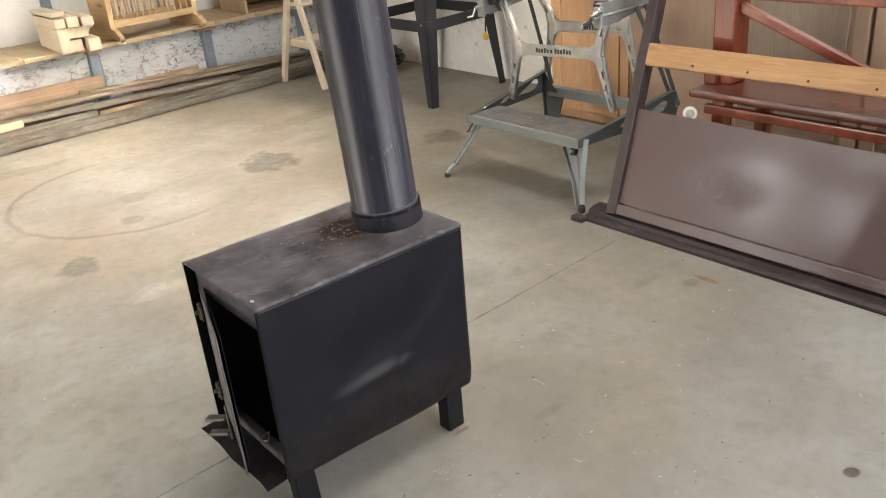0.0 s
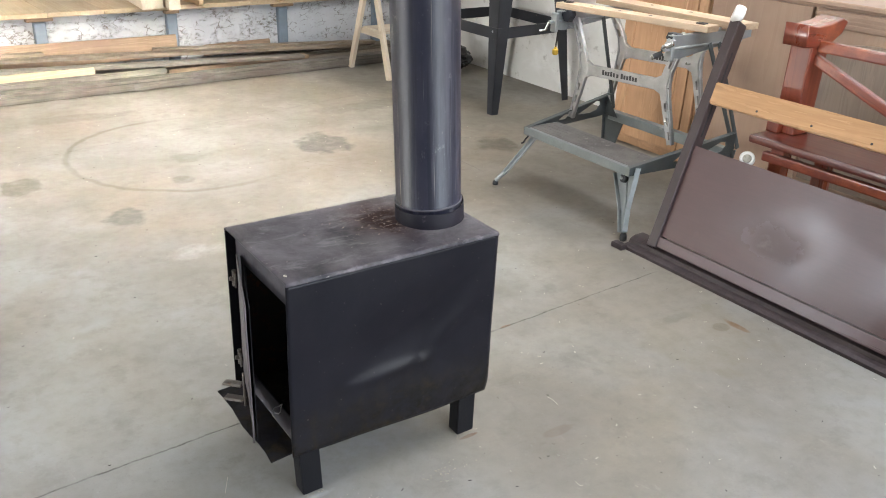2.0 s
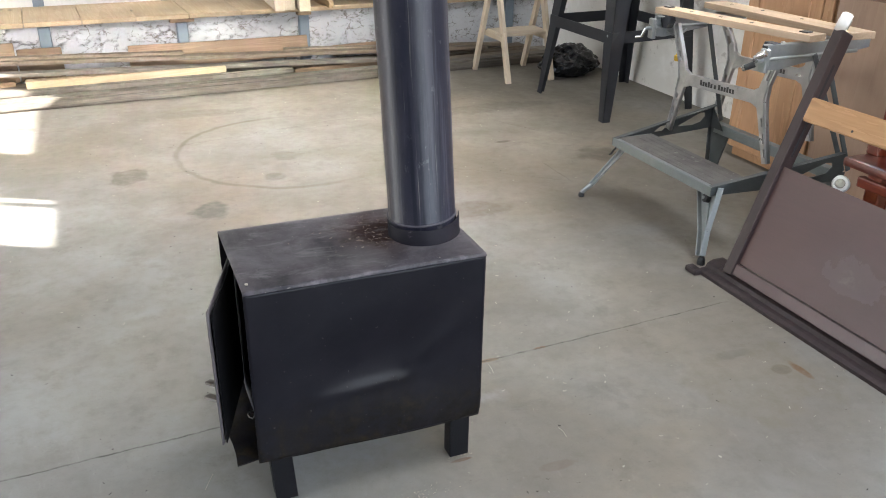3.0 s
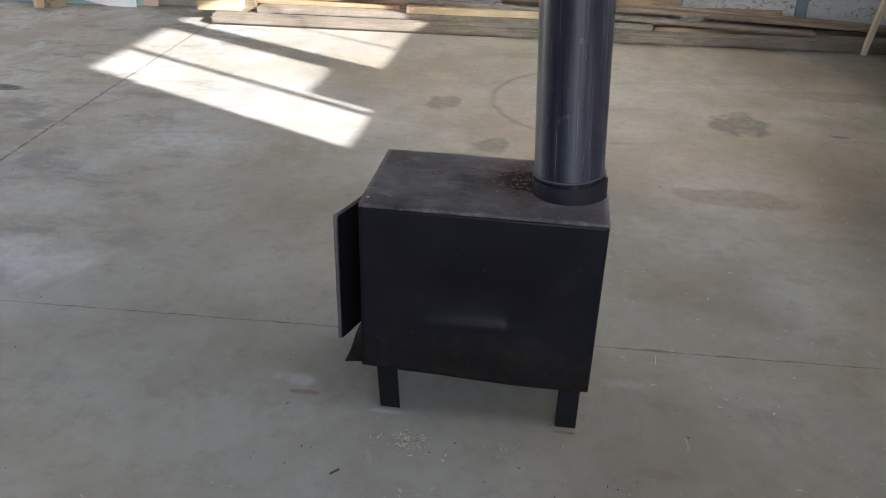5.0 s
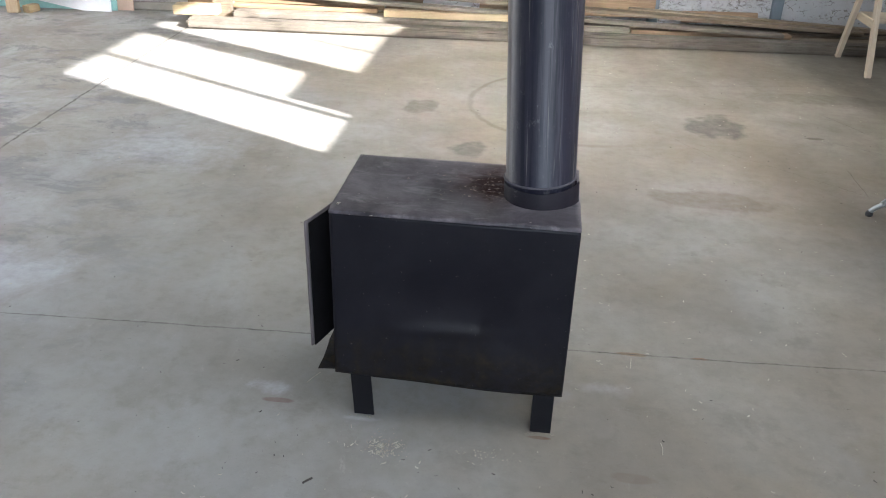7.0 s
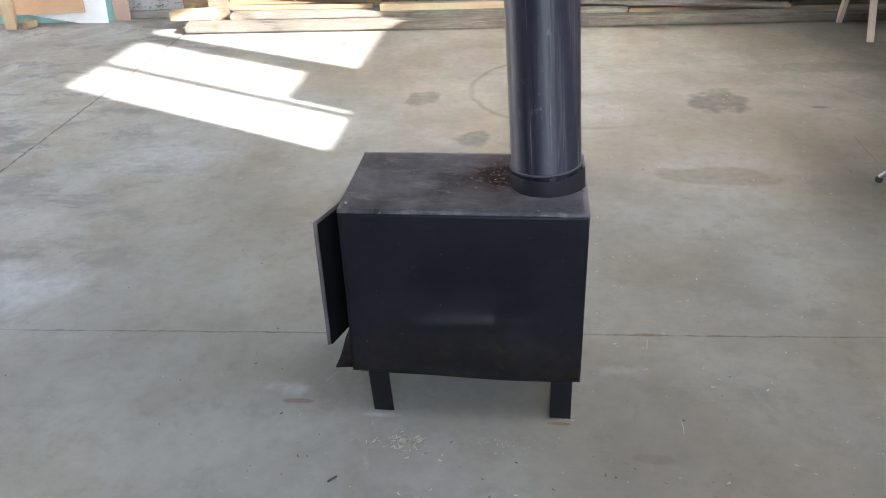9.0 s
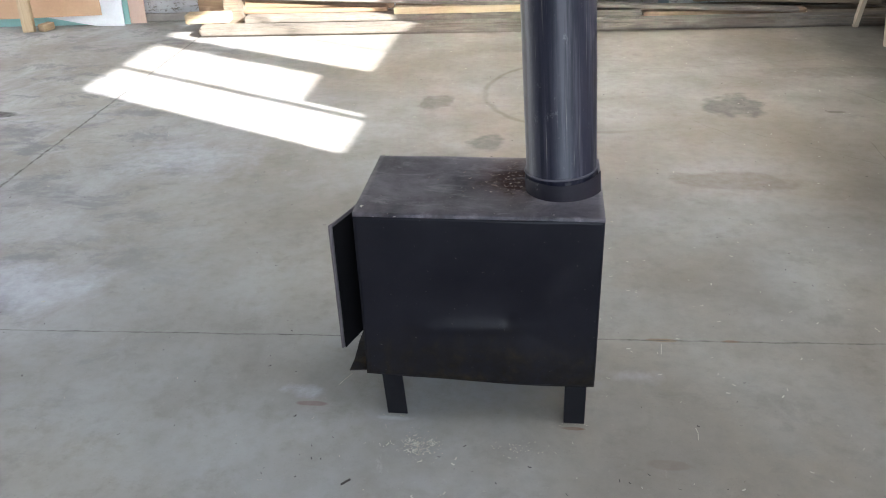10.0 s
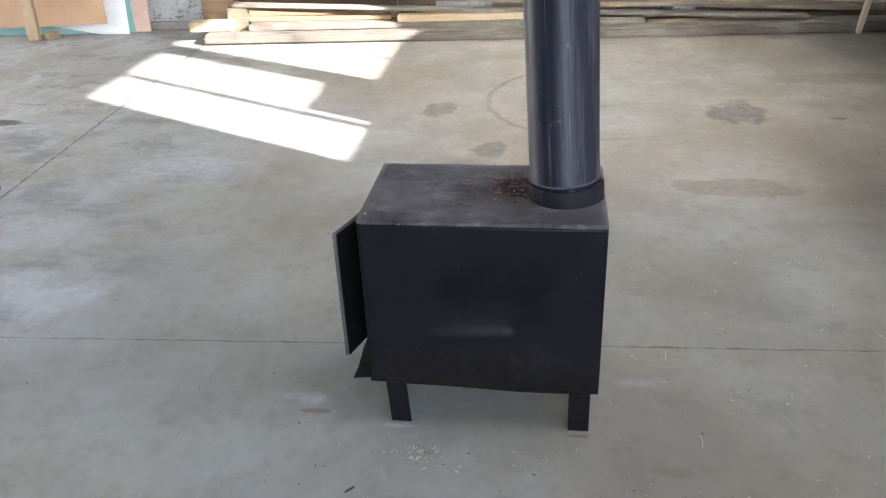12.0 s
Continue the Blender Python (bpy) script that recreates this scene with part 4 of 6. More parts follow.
# door, ajar, hinged on the far side
H0, F0 = Vector((0.012, 0.300, 0)), Vector((-0.071, 0.047, 0))
dm, dn = pose_along(H0, F0)
door_z0, door_z1 = 0.176, 0.517
bm = bmesh.new()
for i in range(13):
    for j in range(13):
        u, w_ = i / 12, j / 12
        bm.verts.new((u * dn, 0.004 * math.sin(3 * u) * (1 - w_) + 0.0015 * noise.noise(Vector((u * 3, w_ * 3, 6))), door_z0 + (door_z1 - door_z0) * w_ + (0.006 * u * (1 - w_))))
bm.verts.ensure_lookup_table()
for i in range(12):
    for j in range(12):
        a = i * 13 + j
        bm.faces.new((bm.verts[a], bm.verts[a + 13], bm.verts[a + 14], bm.verts[a + 1]))
door = part("door", bm, DOOR_STEEL, stove, "thin steel stove door standing ajar", dm, True)
door.modifiers.new("sheet", "SOLIDIFY").thickness = 0.004
part("liner", box((0.006, 0.0098, door_z0 + 0.008), (dn - 0.003, 0.0118, door_z1 - 0.003)), LINER_SOOT, door, "black inner face")
for z in (0.458, 0.245):
    hb = tube([(0.004, -0.007, z - 0.020), (0.004, -0.007, z + 0.020)], 0.005, 12)
    add_box(hb, (0.0, -0.008, z - 0.012), (0.035, -0.003, z + 0.012), 0.001)
    add_tube(hb, [(0.012, -0.006, z), (0.012, -0.018, z + 0.003)], 0.005, 10)
    part("hinge", hb, LATCH_STEEL, door, "rusty hinge pin")
lb = box((0.168, -0.010, 0.222), (0.184, -0.005, 0.305), 0.002)
part("latch_bar", lb, LATCH_STEEL, door, "flat steel latch bar")
for z, u0 in ((0.262, 0.135), (0.238, 0.158)):
    hb = bar((u0 + 0.02, -0.008, z), (u0 - 0.008, -0.050, z - 0.004), 0.022, 0.007, bevel=0.003)
    part("latch_handle", hb, LATCH_STEEL, door, "worn flat latch handle")
ringp = [(0.0, 0.0, 0.0), (0.004, 0, -0.012), (0.014, 0, -0.034), (0.012, 0, -0.048), (0.0, 0, -0.054), (-0.012, 0, -0.048), (-0.014, 0, -0.034), (-0.004, 0, -0.012), (0.0, 0, 0.004)]
ringp = [(q[0] * 0.6, q[1], q[2] * 0.55) for q in ringp]
part("wire_loop", tube(ringp, 0.0015, 6), BRIGHT_WIRE, stove, "bright bent wire loop", Matrix.Translation((0.012, 0.075, 0.236)) @ pose(0, 0, 0, 0, 35, -40), True)

# legs of flat-faced angle iron
for x0, y0, dy in ((0.028, 0.029, 1), (0.474, 0.027, 1), (0.028, SW - 0.012, -1), (0.474, SW - 0.012, -1)):
    b_ = bmesh.new()
    add_box(b_, (x0, min(y0, y0 + dy * 0.005), 0), (x0 + 0.05, max(y0, y0 + dy * 0.005), SB + 0.012), 0.001)
    add_box(b_, (x0, min(y0 + dy * 0.005, y0 + dy * 0.04), 0), (x0 + 0.005, max(y0 + dy * 0.005, y0 + dy * 0.04), SB + 0.012), 0.001)
    for v in b_.verts:
        if x0 < 0.2:
            v.co.x += 0.008 * (1 - v.co.z / SB)
    part("leg", b_, LEG_BLACK, stove)

# collar and flue
CX, CY = 0.4500, 0.160
LEAN_M = Matrix.Translation((CX, CY, SH - 0.003)) @ pose(0, 0, 0, -0.9, -2.9, 0)
SEAM = radians(-12)
bm = bmesh.new()
hoop = []
for k in range(73):
    t = k / 72
    a = SEAM + 2 * math.pi * t
    near = max(0, 1 - min(t, 1 - t) * 9)                     # 1 at the seam
    out = 0.0815 + 0.0065 * max(0, 1 - (1 - t) * 7) ** 1.5
    lip = 0.041 + 0.009 * near + 0.001 * math.sin(5 * a)
    ring = [(out + 0.0030, -0.004), (out + 0.0008, 0.003), (out, 0.008), (out, lip - 0.002), (out - 0.001, lip), (out - 0.0025, lip - 0.001), (out - 0.0025, 0.0)]
    hoop.append([bm.verts.new((r * math.cos(a), r * math.sin(a), z)) for r, z in ring])
for u, v in zip(hoop, hoop[1:]):
    for q in range(len(ring)):
        bm.faces.new((u[q], v[q], v[(q + 1) % len(ring)], u[(q + 1) % len(ring)]))
bm.faces.new(hoop[0][::-1]), bm.faces.new(hoop[-1])
collar = part("collar", bm, COLLAR, stove, "dull black flue collar, its strap sprung open at the seam", LEAN_M, True)
part("crimp_ring", lathe([(0.0790, 0.0500), (0.0812, 0.0508), (0.0818, 0.0525), (0.0812, 0.0542), (0.0785, 0.0550)], 56, None, False), RING, collar, "paler crimped ring", pose(0, 0, 0, 0, -1.2, 0), True)
pipe_prof = [(0.0775, 0.02), (0.0775, 0.046), (0.0798, 0.049), (0.0798, 0.053), (0.0778, 0.056), (0.0775, 0.9), (0.0790, 0.905), (0.0790, 0.93), (0.0775, 0.935), (0.0775, 1.75), (0.0745, 1.75), (0.0745, 0.05)]
part("flue_pipe", lathe(pipe_prof, 72, None, False), PIPE, stove, "tall blue-black flue pipe with pale vertical runs", LEAN_M, True)


# ---- dark panelled frame leaning by the bench ----
LEAN = 26.0
FM = Matrix.Translation((1.755, 0, 0.0)) @ pose(0, 0, 0, 0, LEAN, 0)    # z up along the leaning face, -x out of it


frame_ob = thing("leaning_bed_frame", FM, "dark brown panelled bed frame with castors, leaning over on its side", "bed frame")
Y0, Y1 = 0.655, -1.25
post_m, post_n = pose_along((0.0, 0.549, 0.046), (0.0, 0.646, 0.958), (-1, 0, 0))
part("end_post", box((0, -0.0215, -0.046), (post_n, 0.0215, 0.012), 0.003), DARK_POST, frame_ob, "dark end board with a long slot", post_m)
# flat black strip, the slot's inner shade put into its colour
part("slot", box((0.46, -0.0225, -0.022), (0.80, -0.0217, -0.012)), RUBBER, frame_ob.children[0])
# the broad panel, warped a little
PANEL_H = 0.368
bm = bmesh.new()
add_box(bm, (0, 0, -0.026), (1.80, PANEL_H, -0.009), 0.003)
face = [[bm.verts.new((1.80 * i / 48, PANEL_H * j / 14, 0.0026 * noise.noise(Vector((i * 0.11, j * 0.18, 4))) + 0.0004 * noise.noise(Vector((i * 0.42, j * 0.55, 9))) - 0.001)) for j in range(15)] for i in range(49)]
for u, v in zip(face, face[1:]):
    for k in range(14):
        bm.faces.new((u[k], v[k], v[k + 1], u[k + 1]))
rim = [u[0] for u in face] + face[-1][1:] + [u[14] for u in face[-2::-1]] + face[0][13:0:-1]
low_ = [bm.verts.new((v.co.x, v.co.y, -0.009)) for v in rim]
for k in range(len(rim)):
    q = (k + 1) % len(rim)
    bm.faces.new((rim[k], low_[k], low_[q], rim[q]))
for v in bm.verts:
    v.co.x += 0.035 - 0.122 * v.co.y          # its end runs along the leaning end board
part("panel", bm, PANEL, frame_ob, "broad dark brown lacquered panel with a glossy face and a scraped mark", Matrix(((0, 0, -1, 0.004), (-1, 0, 0, 0.57), (0, 1, 0, 0.098), (0, 0, 0, 1))), True)
part("bead", box((0.01, 0, -0.020), (1.83, 0.042, 0.005), 0.003), DARK_FRAME, frame_ob, m=Matrix(((0, 0, -1, 0.0), (-1, 0, 0, 0.545), (0, 1, 0, 0.052), (0, 0, 0, 1))))
slat = part("slat", rough_board(1.9, 0.085, 0.020, 3, 0.001), HONEY_WOOD, frame_ob, "honey-coloured raw wood slat with screw holes", Matrix(((0, 0, -1, 0.01), (-1, 0, 0, 0.605), (0, 1, 0, 0.675), (0, 0, 0, 1))))
# screw holes are flat black discs painted for the shade inside
for k in range(6):
    part("screw_hole", lathe([(0.0001, 0), (0.0045, 0), (0.0045, 0.0012), (0.0001, 0.0012)], 10, None, False), RUBBER, slat, m=pose(0.22 + 0.22 * k, -0.024 + 0.003 * (k % 2), 0.0203))


def castor(parent, m, label):
    """A white twin castor on a short plate."""
    c_ = part("castor", lathe([(0.006, -0.020), (0.030, -0.019), (0.035, -0.010), (0.035, 0.010), (0.030, 0.019), (0.006, 0.020)], 28), WHITE_PLASTIC, parent, label, m, True)
    part("axle_cap", lathe([(0.0001, 0), (0.020, 0), (0.017, 0.003), (0.0001, 0.004)], 16, None, False), CASTOR_HUB, c_, "worn metal axle cap", pose(0, 0, 0.020))
    return c_


castor(frame_ob, Matrix.Translation((0.0, 0.652, 0.985)) @ pose(0, 0, 0, 90, 0, 42), "chipped white castor wheel")
castor(frame_ob, Matrix.Translation((0.085, 0.395, 0.49)) @ pose(0, 0, 0, 0, -90, 30) @ Matrix.Scale(0.82, 4), "white castor wheel with a worn hub")

rail_m = pose(1.780, 0, 0)
rail = thing("base_rail", rail_m, "long dark worn rail lying on the floor under the leaning frame", "rail")
prof = [(-0.045, 0.0), (-0.045, 0.012), (-0.030, 0.018), (-0.012, 0.020), (-0.006, 0.034), (0.02, 0.044), (0.065, 0.044), (0.065, 0.0)]
bm = bmesh.new()
ends = []
for y in (0.662, 0.3, -0.1, -0.6, Y1):
    ends.append([bm.verts.new((x + 0.006 * (0.66 - y) / 1.2, y, z)) for x, z in prof])
for u, v in zip(ends, ends[1:]):
    for k in range(len(prof)):
        bm.faces.new((u[k], u[(k + 1) % len(prof)], v[(k + 1) % len(prof)], v[k]))
bm.faces.new(ends[0]), bm.faces.new(ends[-1][::-1])
part("moulded_rail", bm, DARK_RAIL, rail)
part("end_block", box((-0.075, 0.640, 0.0), (-0.040, 0.700, 0.022), 0.004), DARK_RAIL, rail, "chipped end block")


# ---- red bench ----
bench = thing("red_bench", pose(2.04, 0, 0), "red varnished mahogany bench with a braced back and curved arms", "bench")
SEAT = 0.500
B1 = -1.3


def wood_bar(name, p0, p1, w, h, mat_, parent, up=(0, 0, 1), bevel=0.006, label=""):
    m, n = pose_along(p0, p1, up)
    return part(name, box((0, -w / 2, -h / 2), (n, w / 2, h / 2), bevel, 2), mat_, parent, label, m)


wood_bar("seat", (0.20, 0.405, SEAT - 0.016), (0.20, B1, SEAT - 0.016), 0.40, 0.032, SEAT_WOOD, bench, bevel=0.012, label="thick dark red seat board with a rounded edge")
wood_bar("seat_rail", (0.03, 0.345, 0.430), (0.03, B1 + 0.05, 0.430), 0.03, 0.036, MAHOGANY, bench)
wood_bar("seat_rail", (0.38, 0.345, 0.430), (0.38, B1 + 0.05, 0.430), 0.03, 0.036, MAHOGANY, bench)
for x in (0.06, 0.37):
    for y in (0.295, B1 + 0.1):
        wood_bar("leg", (x, y, 0.0), (x, y, 0.468), 0.055, 0.055, MAHOGANY, bench, (1, 0, 0))
for y in (0.348, B1 + 0.1):
    wood_bar("back_post", (0.175, y, SEAT), (0.175, y, 0.868), 0.085, 0.105, MAHOGANY, bench, (1, 0, 0), label="square red post")
    wood_bar("foot_block", (0.12, y + 0.03, SEAT), (0.12, y + 0.03, 0.540), 0.05, 0.05, MAHOGANY, bench, (1, 0, 0))
    ob = plate([[(-0.05, 0.86), (0.03, 0.855), (0.10, 0.868), (0.15, 0.895), (0.17, 0.93), (0.145, 0.94), (0.08, 0.925), (0.0, 0.918), (-0.055, 0.925)]], 0.085, 0.006)
    part("arm", ob, MAHOGANY, bench, "curved red armrest", Matrix(((1, 0, 0, 0.13), (0, 0, 1, y), (0, 1, 0, -0.028), (0, 0, 0, 1))))
wood_bar("back_rail", (0.17, 0.305, 0.826), (0.17, B1 + 0.1, 0.826), 0.032, 0.040, MAHOGANY, bench)
wood_bar("brace", (0.165, 0.312, 0.782), (0.165, -0.36, 0.520), 0.030, 0.036, MAHOGANY, bench)


# ---- cupboards along the right wall ----
def cupboard(name, y_hi, y_lo, x, deep, high, base, carcass, label, doors):
    """A low cupboard with its doors towards -x; doors are (y_hi, y_lo, kind)."""
    c_ = thing(name, pose(x, 0, 0), label, "cupboard")
    part("body", box((0.022, y_lo, base), (deep, y_hi, high - 0.024), 0.002), carcass, c_)
    part("top", box((-0.012, y_lo - 0.004, high - 0.022), (deep, y_hi + 0.004, high), 0.004), carcass, c_)
    part("plinth", box((0.05, y_lo + 0.01, 0), (deep - 0.02, y_hi - 0.01, base - 0.002)), carcass, c_)
    for a, b, kind_ in doors:
        n = a - b - 0.005
        z0, z1 = base + 0.012, high - 0.036
        dm_ = Matrix(((0, 0, -1, 0.020), (0, -1, 0, (a + b) / 2), (-1, 0, 0, z1), (0, 0, 0, 1)))   # x down the door, y along -y, z out
        d = part("door", box((0, -n / 2, 0), (z1 - z0, n / 2, 0.018), 0.002), carcass, c_, "", dm_)
        h = z1 - z0
        if kind_ == "panelled":
            for lo, hi in (((0.0, -n / 2, 0.0182), (0.07, n / 2, 0.029)), ((h - 0.07, -n / 2, 0.0182), (h, n / 2, 0.029)), ((0.0705, -n / 2, 0.0182), (h - 0.0705, -n / 2 + 0.065, 0.029)), ((0.0705, n / 2 - 0.065, 0.0182), (h - 0.0705, n / 2, 0.029))):
                part("frame_strip", box(lo, hi, 0.005), carcass, d)
            for x0_ in (0.012, 0.030, 0.046):
                part("moulding", box((x0_, -n / 2 + 0.002, 0.0292), (x0_ + 0.009, n / 2 - 0.002, 0.0325), 0.0015), carcass, d)
            half = n / 2 - 0.085
            field = [(h - 0.09, half), (h - 0.09, -half)] + [(0.115 + 0.035 * (abs(t) ** 1.5), half * t) for t in [-1 + k / 7 for k in range(15)]]
            part("raised_field", plate([field], 0.009, 0.003), FIELD_SHADE if carcass is VENEER else carcass, d, "", pose(0, 0, 0.0232))
            knob_at = (0.115, n / 2 - 0.115)
        else:
            knob_at = (0.10, -n / 2 + 0.055)
            if kind_ == "knobbed":
                half = n / 2 - 0.065
                field = [(h - 0.08, half), (h - 0.08, -half)] + [(0.135 + 0.045 * (abs(t) ** 1.5), half * t) for t in [-1 + k / 7 for k in range(15)]]
                inner = [(x + (0.010 if x < h / 2 else -0.010), y * 0.95) for x, y in field]
                part("arched_moulding", plate([field, inner], 0.006, 0.0015), carcass, d, "", pose(0, 0, 0.0214))
        if kind_ != "plain":
            k_ = part("knob", lathe([(0.016, 0), (0.018, 0.003), (0.008, 0.006), (0.007, 0.014), (0.015, 0.020), (0.016, 0.026), (0.010, 0.031), (0.0001, 0.032)], 20, None, False), BRASS, d, "round dull metal knob", pose(knob_at[0], knob_at[1], 0.0185 if kind_ != "panelled" else 0.0226), True)
    return c_


cupboard("pine_cupboard", 1.765, 1.235, 2.76, 0.44, 1.12, 0.05, ORANGE_WOOD, "orange-brown wooden cupboard with two doors against the wall", [(1.760, 1.300, "knobbed"), (1.296, 1.240, "plain")])
cupboard("veneered_sideboard", 1.225, -1.35, 2.76, 0.44, 0.915, 0.05, VENEER, "brown walnut-veneered sideboard with panelled doors", [(1.220, 0.70, "plain"), (0.685, 0.075, "panelled"), (0.065, -0.62, "panelled"), (-0.63, -1.345, "panelled")])

# ---- folding workbench ----
STEP_X, STEP_Z = 1.82, 0.290
YL, YR = 1.412, 0.757
wb = thing("folding_workbench", pose(0, 0, 0), "grey folding workbench with cast aluminium frames and plywood jaws", "workbench")
# step with turned-down front lip
bm = box((STEP_X + 0.004, YR, STEP_Z - 0.016), (STEP_X + 0.200, YL, STEP_Z), 0.003)
add_box(bm, (STEP_X, YR - 0.002, STEP_Z - 0.036), (STEP_X + 0.006, YL + 0.002, STEP_Z + 0.001), 0.002)
step = part("step", bm, GREY_STEEL, wb, "grey painted steel step with scuffed tread")
part("tread", box((STEP_X + 0.022, YR + 0.014, STEP_Z + 0.0002), (STEP_X + 0.194, YL - 0.014, STEP_Z + 0.0022), 0.0008), TREAD, step, "scuffed brown-grey tread")
for k in range(5):
    x0 = STEP_X + 0.040 + 0.031 * k
    part("tread_rib", box((x0, YR + 0.05, STEP_Z + 0.0023), (x0 + 0.007, YL - 0.05, STEP_Z + 0.0031), 0.0003), TREAD, step)
# side arms with cut-outs, rising to the rear
ARM_END = {1: 1.492, -1: 0.722}
for s, y in ((1, YL), (-1, YR)):
    arm_m, arm_n = pose_along((STEP_X, y, 0), (2.42, ARM_END[s], 0))
    arm = plate([[(0.0, 0.258), (0.0, 0.290), (arm_n, 0.366), (arm_n, 0.258), (arm_n - 0.09, 0.256)],
                 [(0.235, 0.284), (0.272, 0.304), (0.305, 0.307), (0.312, 0.297), (0.285, 0.281)],
                 [(0.375, 0.290), (0.515, 0.337), (0.545, 0.334), (0.550, 0.315), (0.525, 0.292), (0.47, 0.284)]], 0.005)
    part("side_arm", arm, DARK_STEEL, wb, "dark steel side arm with cut-outs", arm_m @ Matrix(((1, 0, 0, 0), (0, 0, 1, 0), (0, 1, 0, 0), (0, 0, 0, 1))))
    part("arm_flange", bar((0.0, -0.011 * s, 0.2885), (arm_n, -0.011 * s, 0.3645), 0.022, 0.004), DARK_STEEL, wb, m=arm_m)
    # rear foot: a tapered pressed plate facing the front
    ye = ARM_END[s]
    foot_p = plate([[(0.010 * s, 0.290), (-0.125 * s, 0.262), (-0.075 * s, 0.10), (-0.062 * s, 0.0), (-0.030 * s, 0.0), (-0.018 * s, 0.10)]], 0.006, 0.001)
    rear = part("rear_foot", foot_p, DARK_STEEL, wb, "dark tapered rear foot", Matrix(((0, 0, 1, 2.425), (1, 0, 0, ye), (0, 1, 0, 0), (0, 0, 0, 1))))
    part("foot_flange", bar((0.006 * s, 0.285, -0.012), (-0.020 * s, 0.004, -0.012), 0.005, 0.022, (0, 0, 1)), DARK_STEEL, rear)
part("rear_crossbar", bar((2.435, ARM_END[1] - 0.02, 0.262), (2.435, ARM_END[-1] + 0.02, 0.262), 0.040, 0.046), GREY_STEEL, wb, "grey steel rear crossbar")
part("corner_gusset", plate([[(0.0, 0.262), (-0.085, 0.262), (0.0, 0.360)]], 0.004), DARK_STEEL, wb, "dark corner gusset", Matrix(((0, 0, 1, 2.408), (1, 0, 0, ARM_END[1] - 0.006), (0, 1, 0, 0), (0, 0, 0, 1))))

# splayed front leg: a flat zinc strip with a bent toe
toe = [(STEP_X + 0.045, YL - 0.035, 0.250), (1.765, 1.462, 0.062), (1.747, 1.478, 0.040), (1.735, 1.488, 0.020)]
legl = part("front_leg", add_bar(add_tube(bmesh.new(), toe[1:], 0.011, 10, True, 0.010), toe[0], toe[1], 0.030, 0.008, (-1, 0.2, 0.3), 0.002), ZINC, wb, "splayed zinc-plated leg", None, True)
part("leg_flange", bar(Vector(toe[0]) + Vector((-0.006, 0.010, 0)), Vector(toe[1]) + Vector((-0.006, 0.006, 0)), 0.006, 0.016, (-1, 0.2, 0.3)), ZINC, legl)
part("rubber_foot", lathe([(0.012, 0), (0.014, 0.004), (0.013, 0.016), (0.009, 0.020)], 16), RUBBER, legl, m=pose(1.734, 1.489, 0.0))
part("hook", tube([(STEP_X + 0.002, YL - 0.030, 0.256), (STEP_X - 0.004, YL - 0.018, 0.238), (STEP_X - 0.008, YL - 0.010, 0.220), (STEP_X - 0.008, YL + 0.002, 0.214)], 0.004, 8), RUBBER, wb)
# broad pressed leg on the other side
leg_m, leg_n = pose_along((1.872, 0.808, 0.256), (1.793, 0.716, 0.034), (-1, 0.15, 0))
leg_p = plate([[(0, -0.078), (0, 0.078), (0.08, 0.054), (0.16, 0.026), (leg_n, 0.016), (leg_n, -0.016), (0.16, -0.026), (0.08, -0.050)]], 0.004, 0.001)
legr = part("front_leg", leg_p, LEG_STEEL, wb, "tapered pressed-steel leg", leg_m)
for s in (1, -1):
    part("leg_flange", bar((0, 0.076 * s, 0.008), (0.16, 0.026 * s, 0.008), 0.006, 0.024), LEG_STEEL, legr)
    part("leg_flange", bar((0.16, 0.026 * s, 0.008), (leg_n, 0.016 * s, 0.008), 0.006, 0.024), LEG_STEEL, legr)
part("leg_rib", bar((0.05, 0.0, 0.005), (leg_n - 0.01, 0.0, 0.005), 0.014, 0.008), LEG_STEEL, legr)
part("rubber_foot", lathe([(0.013, 0), (0.015, 0.004), (0.014, 0.022), (0.010, 0.032)], 16), RUBBER, wb, "black rubber foot", pose(1.791, 0.714, 0.0))
knob_m = leg_m @ pose(0.032, -0.004, 0.003)
knob = part("lock_knob", lathe([(0.013, 0), (0.018, 0.004), (0.018, 0.020), (0.013, 0.024)], 20), RUBBER, wb, "black locking knob", knob_m, True)
part("bolt", lathe([(0.007, 0.0242), (0.007, 0.029), (0.0001, 0.030)], 6, None, False), ZINC, knob, "bright bolt head")


def limb_slots(points, cuts):
    """Slots in the limbs of an upright: (limb, from, to, half-width)."""
    out = []
    for limb, t0, t1, w in cuts:
        a, b = Vector(points[limb]), Vector(points[limb + 1])
        d = (b - a).normalized()
        side_ = Vector((-d.y, d.x)) * w
        p, q = a.lerp(b, t0), a.lerp(b, t1)
        out.append([tuple(p - side_), tuple(p + side_), tuple(q + side_ * 0.9), tuple(q - side_ * 0.9)])
    return out


